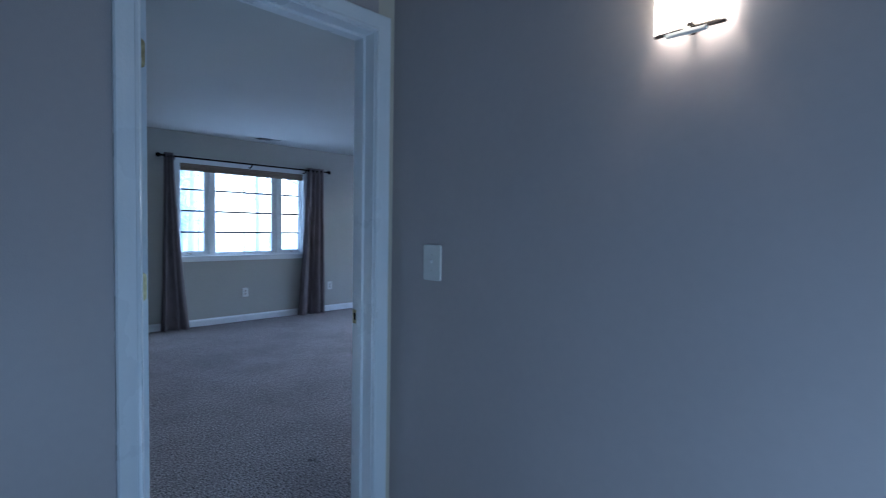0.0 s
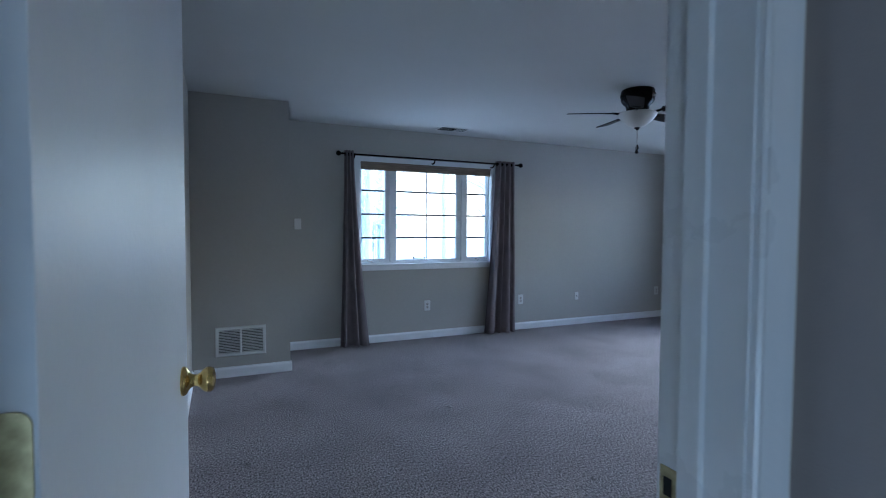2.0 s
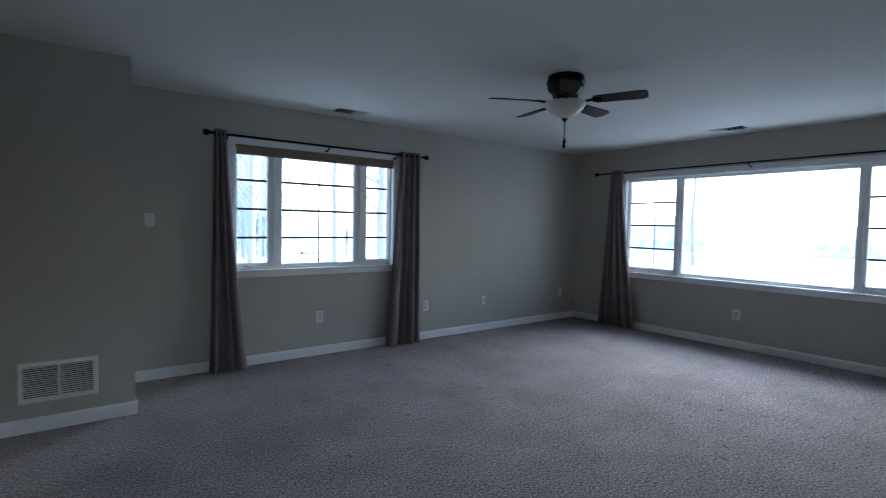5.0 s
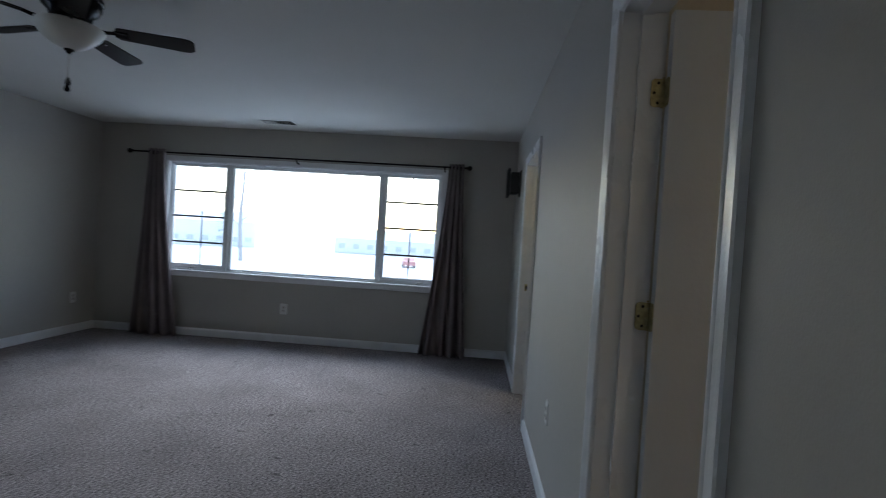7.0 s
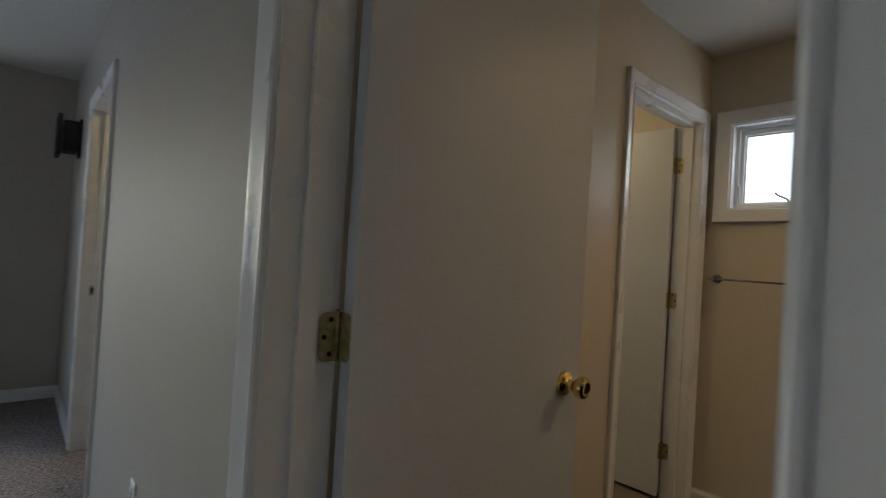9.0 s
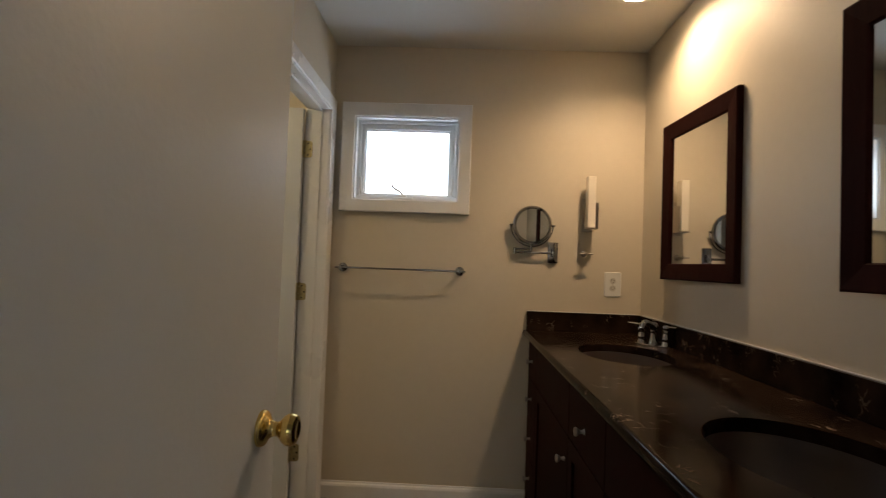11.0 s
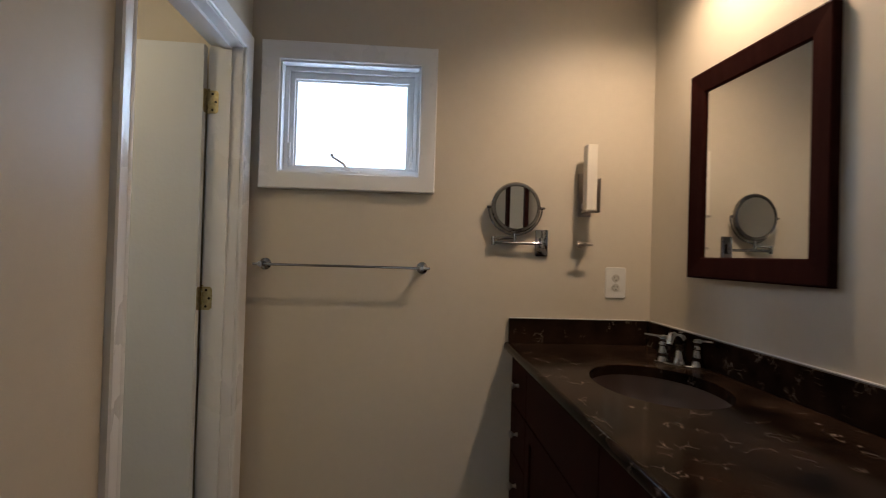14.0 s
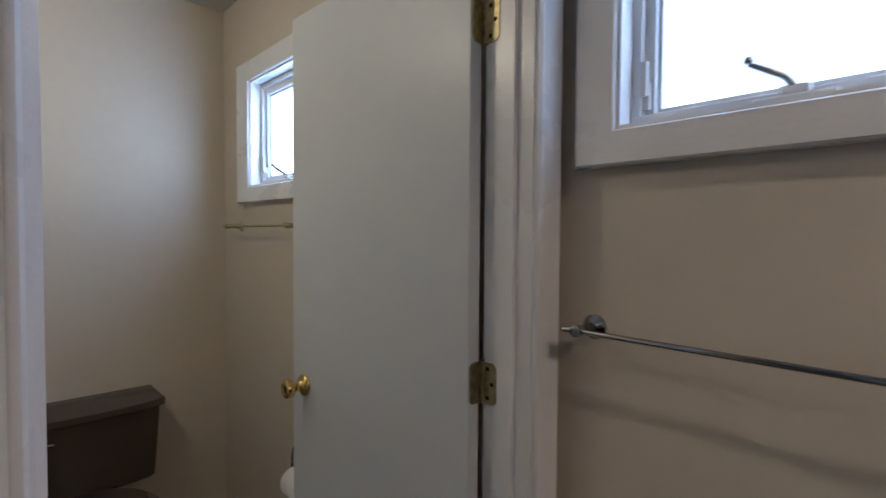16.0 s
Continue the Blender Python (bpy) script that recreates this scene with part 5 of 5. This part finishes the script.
def tree(x, y, h, r, seed):
    rnd = random.Random(seed)
    t = thing("bare_tree", pose(x, y, GZ), "bare winter tree with pale grey bark", "tree", "bare trees")
    bm = bmesh.new()
    pts = [Vector((0, 0, -0.1))]
    for k in range(1, 9):
        pts.append(Vector((pts[-1].x + rnd.uniform(-0.16, 0.16), pts[-1].y + rnd.uniform(-0.16, 0.16), h * k / 8)))
    tube(bm, pts, r, 10, r * 0.25)
    part("trunk", bm, BARK, t, smooth=True)
    bm = bmesh.new()
    for k in range(26):
        s = rnd.uniform(0.22, 0.98)
        i = min(int(s * 8), 7)
        p = pts[i].lerp(pts[i + 1], s * 8 - i)
        a, L = rnd.uniform(0, 6.28), h * rnd.uniform(0.12, 0.30) * (1.1 - 0.5 * s)
        d = Vector((math.cos(a), math.sin(a), rnd.uniform(0.4, 1.1))).normalized()
        q = p + d * L * 0.5
        e = q + (d + Vector((rnd.uniform(-0.4, 0.4), rnd.uniform(-0.4, 0.4), 0.3))).normalized() * L * 0.5
        tube(bm, [p, q, e], r * 0.30 * (1.1 - 0.6 * s), 6, r * 0.05)
        for _ in range(4):
            b0 = p.lerp(e, rnd.uniform(0.35, 0.95))
            dd = (d + Vector((rnd.uniform(-1, 1), rnd.uniform(-1, 1), rnd.uniform(-0.2, 0.8)))).normalized()
            tube(bm, [b0, b0 + dd * L * 0.2, b0 + dd * L * 0.38 + Vector((0, 0, L * 0.05))], r * 0.08, 4, r * 0.02)
    part("branches", bm, BARK, t)


def conifer(x, y, h, seed):
    rnd = random.Random(seed)
    t = thing("evergreen_tree", pose(x, y, GZ), "narrow evergreen tree dusted with snow", "tree", "evergreens")
    bm = bmesh.new()
    tube(bm, [(0, 0, -0.1), (0, 0, h * 0.95)], 0.09, 8, 0.02)
    part("trunk", bm, BARK, t)
    bm = bmesh.new()
    for k in range(900):
        s = rnd.random() ** 0.8
        z = h * (0.04 + 0.95 * s)
        R = (1 - s) * h * 0.2 + 0.05
        a = rnd.uniform(0, 6.28)
        rr = R * rnd.uniform(0.45, 1.05)
        c = Vector((rr * math.cos(a), rr * math.sin(a), z))
        d = Vector((math.cos(a), math.sin(a), -0.35)).normalized()
        w = d.cross(Vector((0, 0, 1))).normalized()
        L, W = rnd.uniform(0.16, 0.34), rnd.uniform(0.04, 0.09)
        bm.faces.new([bm.verts.new(c - d * L * 0.5 + w * W), bm.verts.new(c + d * L * 0.6), bm.verts.new(c - d * L * 0.5 - w * W)])
    part("crown", bm, NEEDLES, t)


for x, y, h, r, k in ((13.1, 41.0, 19, 0.32, 1), (16.3, 46.4, 20, 0.30, 2), (19.6, 33.0, 20, 0.36, 3), (22.5, 47.0, 21, 0.30, 4), (8.5, 52.0, 18, 0.28, 5),
                      (62.0, 1.0, 18, 0.32, 6), (70.0, -9.0, 19, 0.34, 7), (66.0, 34.0, 19, 0.3, 8)):
    tree(x, y, h, r, k)
def woods(x0, x1, y0, y1, count, seed, label):
    """A belt of far bare trees: thin trunks with upswept twigs, too many to tell apart."""
    rnd = random.Random(seed)
    bm = bmesh.new()
    for _ in range(count):
        x, y, h = rnd.uniform(x0, x1), rnd.uniform(y0, y1), rnd.uniform(13, 22)
        lean = rnd.uniform(-0.6, 0.6)
        tube(bm, [(x, y, GZ - 0.1), (x + lean * 0.4, y, GZ + h * 0.5), (x + lean, y, GZ + h)], rnd.uniform(0.10, 0.24), 5, 0.03)
        for _ in range(22):
            s = rnd.uniform(0.15, 0.97)
            p = Vector((x + lean * s, y, GZ + h * s))
            a, L = rnd.uniform(0, 6.28), h * rnd.uniform(0.08, 0.22) * (1.15 - 0.6 * s)
            q = p + Vector((math.cos(a) * 0.8, math.sin(a) * 0.8, rnd.uniform(0.4, 1.0))) * L
            tube(bm, [p, q], 0.06, 3, 0.02)
            e = q + Vector((rnd.uniform(-0.6, 0.6), rnd.uniform(-0.6, 0.6), 0.5)) * L * 0.6
            tube(bm, [p.lerp(q, 0.6), e], 0.04, 3, 0.015)
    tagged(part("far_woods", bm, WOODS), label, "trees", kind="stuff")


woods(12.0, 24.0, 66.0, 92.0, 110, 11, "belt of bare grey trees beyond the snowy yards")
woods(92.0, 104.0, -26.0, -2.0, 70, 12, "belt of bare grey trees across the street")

for x, y, h, k in ((20.6, 72.0, 4.6, 1), (22.4, 71.6, 4.9, 2), (24.2, 71.0, 4.4, 3), (18.6, 73.0, 4.2, 4), (33.0, 66.0, 4.0, 5), (55.5, 31.0, 8.4, 6)):
    conifer(x, y, h, k)


def house(x, y, turn, w, d, h, label):
    t = thing("house", pose(x, y, GZ, 0, 0, turn), label, "house", "far houses")
    part("wall", boxes((-w / 2, w / 2, -d / 2, d / 2, -0.2, h)), SIDING, t)
    bm = bmesh.new()
    e, k = 0.5, h + d * 0.22
    v = [bm.verts.new(c) for c in ((-w / 2 - e, -d / 2 - e, h - 0.05), (w / 2 + e, -d / 2 - e, h - 0.05), (w / 2 + e, d / 2 + e, h - 0.05), (-w / 2 - e, d / 2 + e, h - 0.05), (-w / 2 - e, 0, k), (w / 2 + e, 0, k))]
    for f in ((0, 1, 5, 4), (2, 3, 4, 5), (0, 4, 3), (1, 2, 5), (3, 2, 1, 0)):
        bm.faces.new([v[i] for i in f])
    part("roof", bm, SHINGLE, t)
    n = int(w / 3)
    for i in range(n):
        c = -w / 2 + w * (i + 0.5) / n
        wi = part("window", boxes((c - 0.75, c + 0.75, -d / 2 - 0.06, -d / 2 - 0.002, 1.0, 2.2)), VINYL, t)
        part("pane", boxes((c - 0.66, c - 0.04, -d / 2 - 0.075, -d / 2 - 0.062, 1.08, 2.12), (c + 0.04, c + 0.66, -d / 2 - 0.075, -d / 2 - 0.062, 1.08, 2.12)), PALEGLASS, wi)


house(26.0, 98.0, 0, 22, 10, 5.6, "pale two-storey house beyond the snowy yards")
house(118.0, 22.0, -90, 26, 10, 3.4, "long pale house far across the street")
house(112.0, 62.0, -75, 18, 10, 5.4, "pale house beyond the bare trees")


def car(x, y, turn, label):
    t = thing("parked_car", pose(x, y, GZ, 0, 0, turn), label, "car", "parked cars")
    bm = bmesh.new()
    prof = [(-2.2, 0.35), (-2.25, 0.75), (-2.1, 0.95), (-1.3, 1.02), (-0.75, 1.42), (0.6, 1.45), (1.2, 1.02), (2.0, 0.88), (2.25, 0.65), (2.2, 0.35)]
    rows = [[bm.verts.new((px, (0.9 - max(0, pz - 0.95) * 0.4) * s, pz)) for px, pz in prof] for s in (-1, 1)]
    for k in range(len(prof)):
        q = (k + 1) % len(prof)
        bm.faces.new((rows[0][k], rows[0][q], rows[1][q], rows[1][k]))
    bm.faces.new(rows[0])
    bm.faces.new(rows[1][::-1])
    part("body", bm, SIDING if "white" in label else REDPAINT, t)
    for s in (-1, 1):
        part("tail_light", boxes((-2.27, -2.20, *sorted((s * 0.55, s * 0.85)), 0.68, 0.86)), REDPAINT, t, "red tail light")
    for s in (-1, 1):
        part("side_window", boxes((-0.70, 0.72, *sorted((s * 0.80, s * 0.86)), 1.06, 1.36)), PALEGLASS, t, "side glass, lightened for glare")
        for wx in (-1.4, 1.4):
            bm = bmesh.new()
            lathe(bm, [(0, -0.1), (0.32, -0.1), (0.34, -0.06), (0.34, 0.06), (0.32, 0.1), (0, 0.1)], pose(wx, s * 0.82, 0.34, 90, 0, 0), 20)
            part("wheel", bm, BLACK, t, "black wheel")


car(30.5, 74.0, 68, "white sedan with red tail lights on the snowy street")
car(76.0, 13.0, 12, "red sedan parked beside the snowy road")
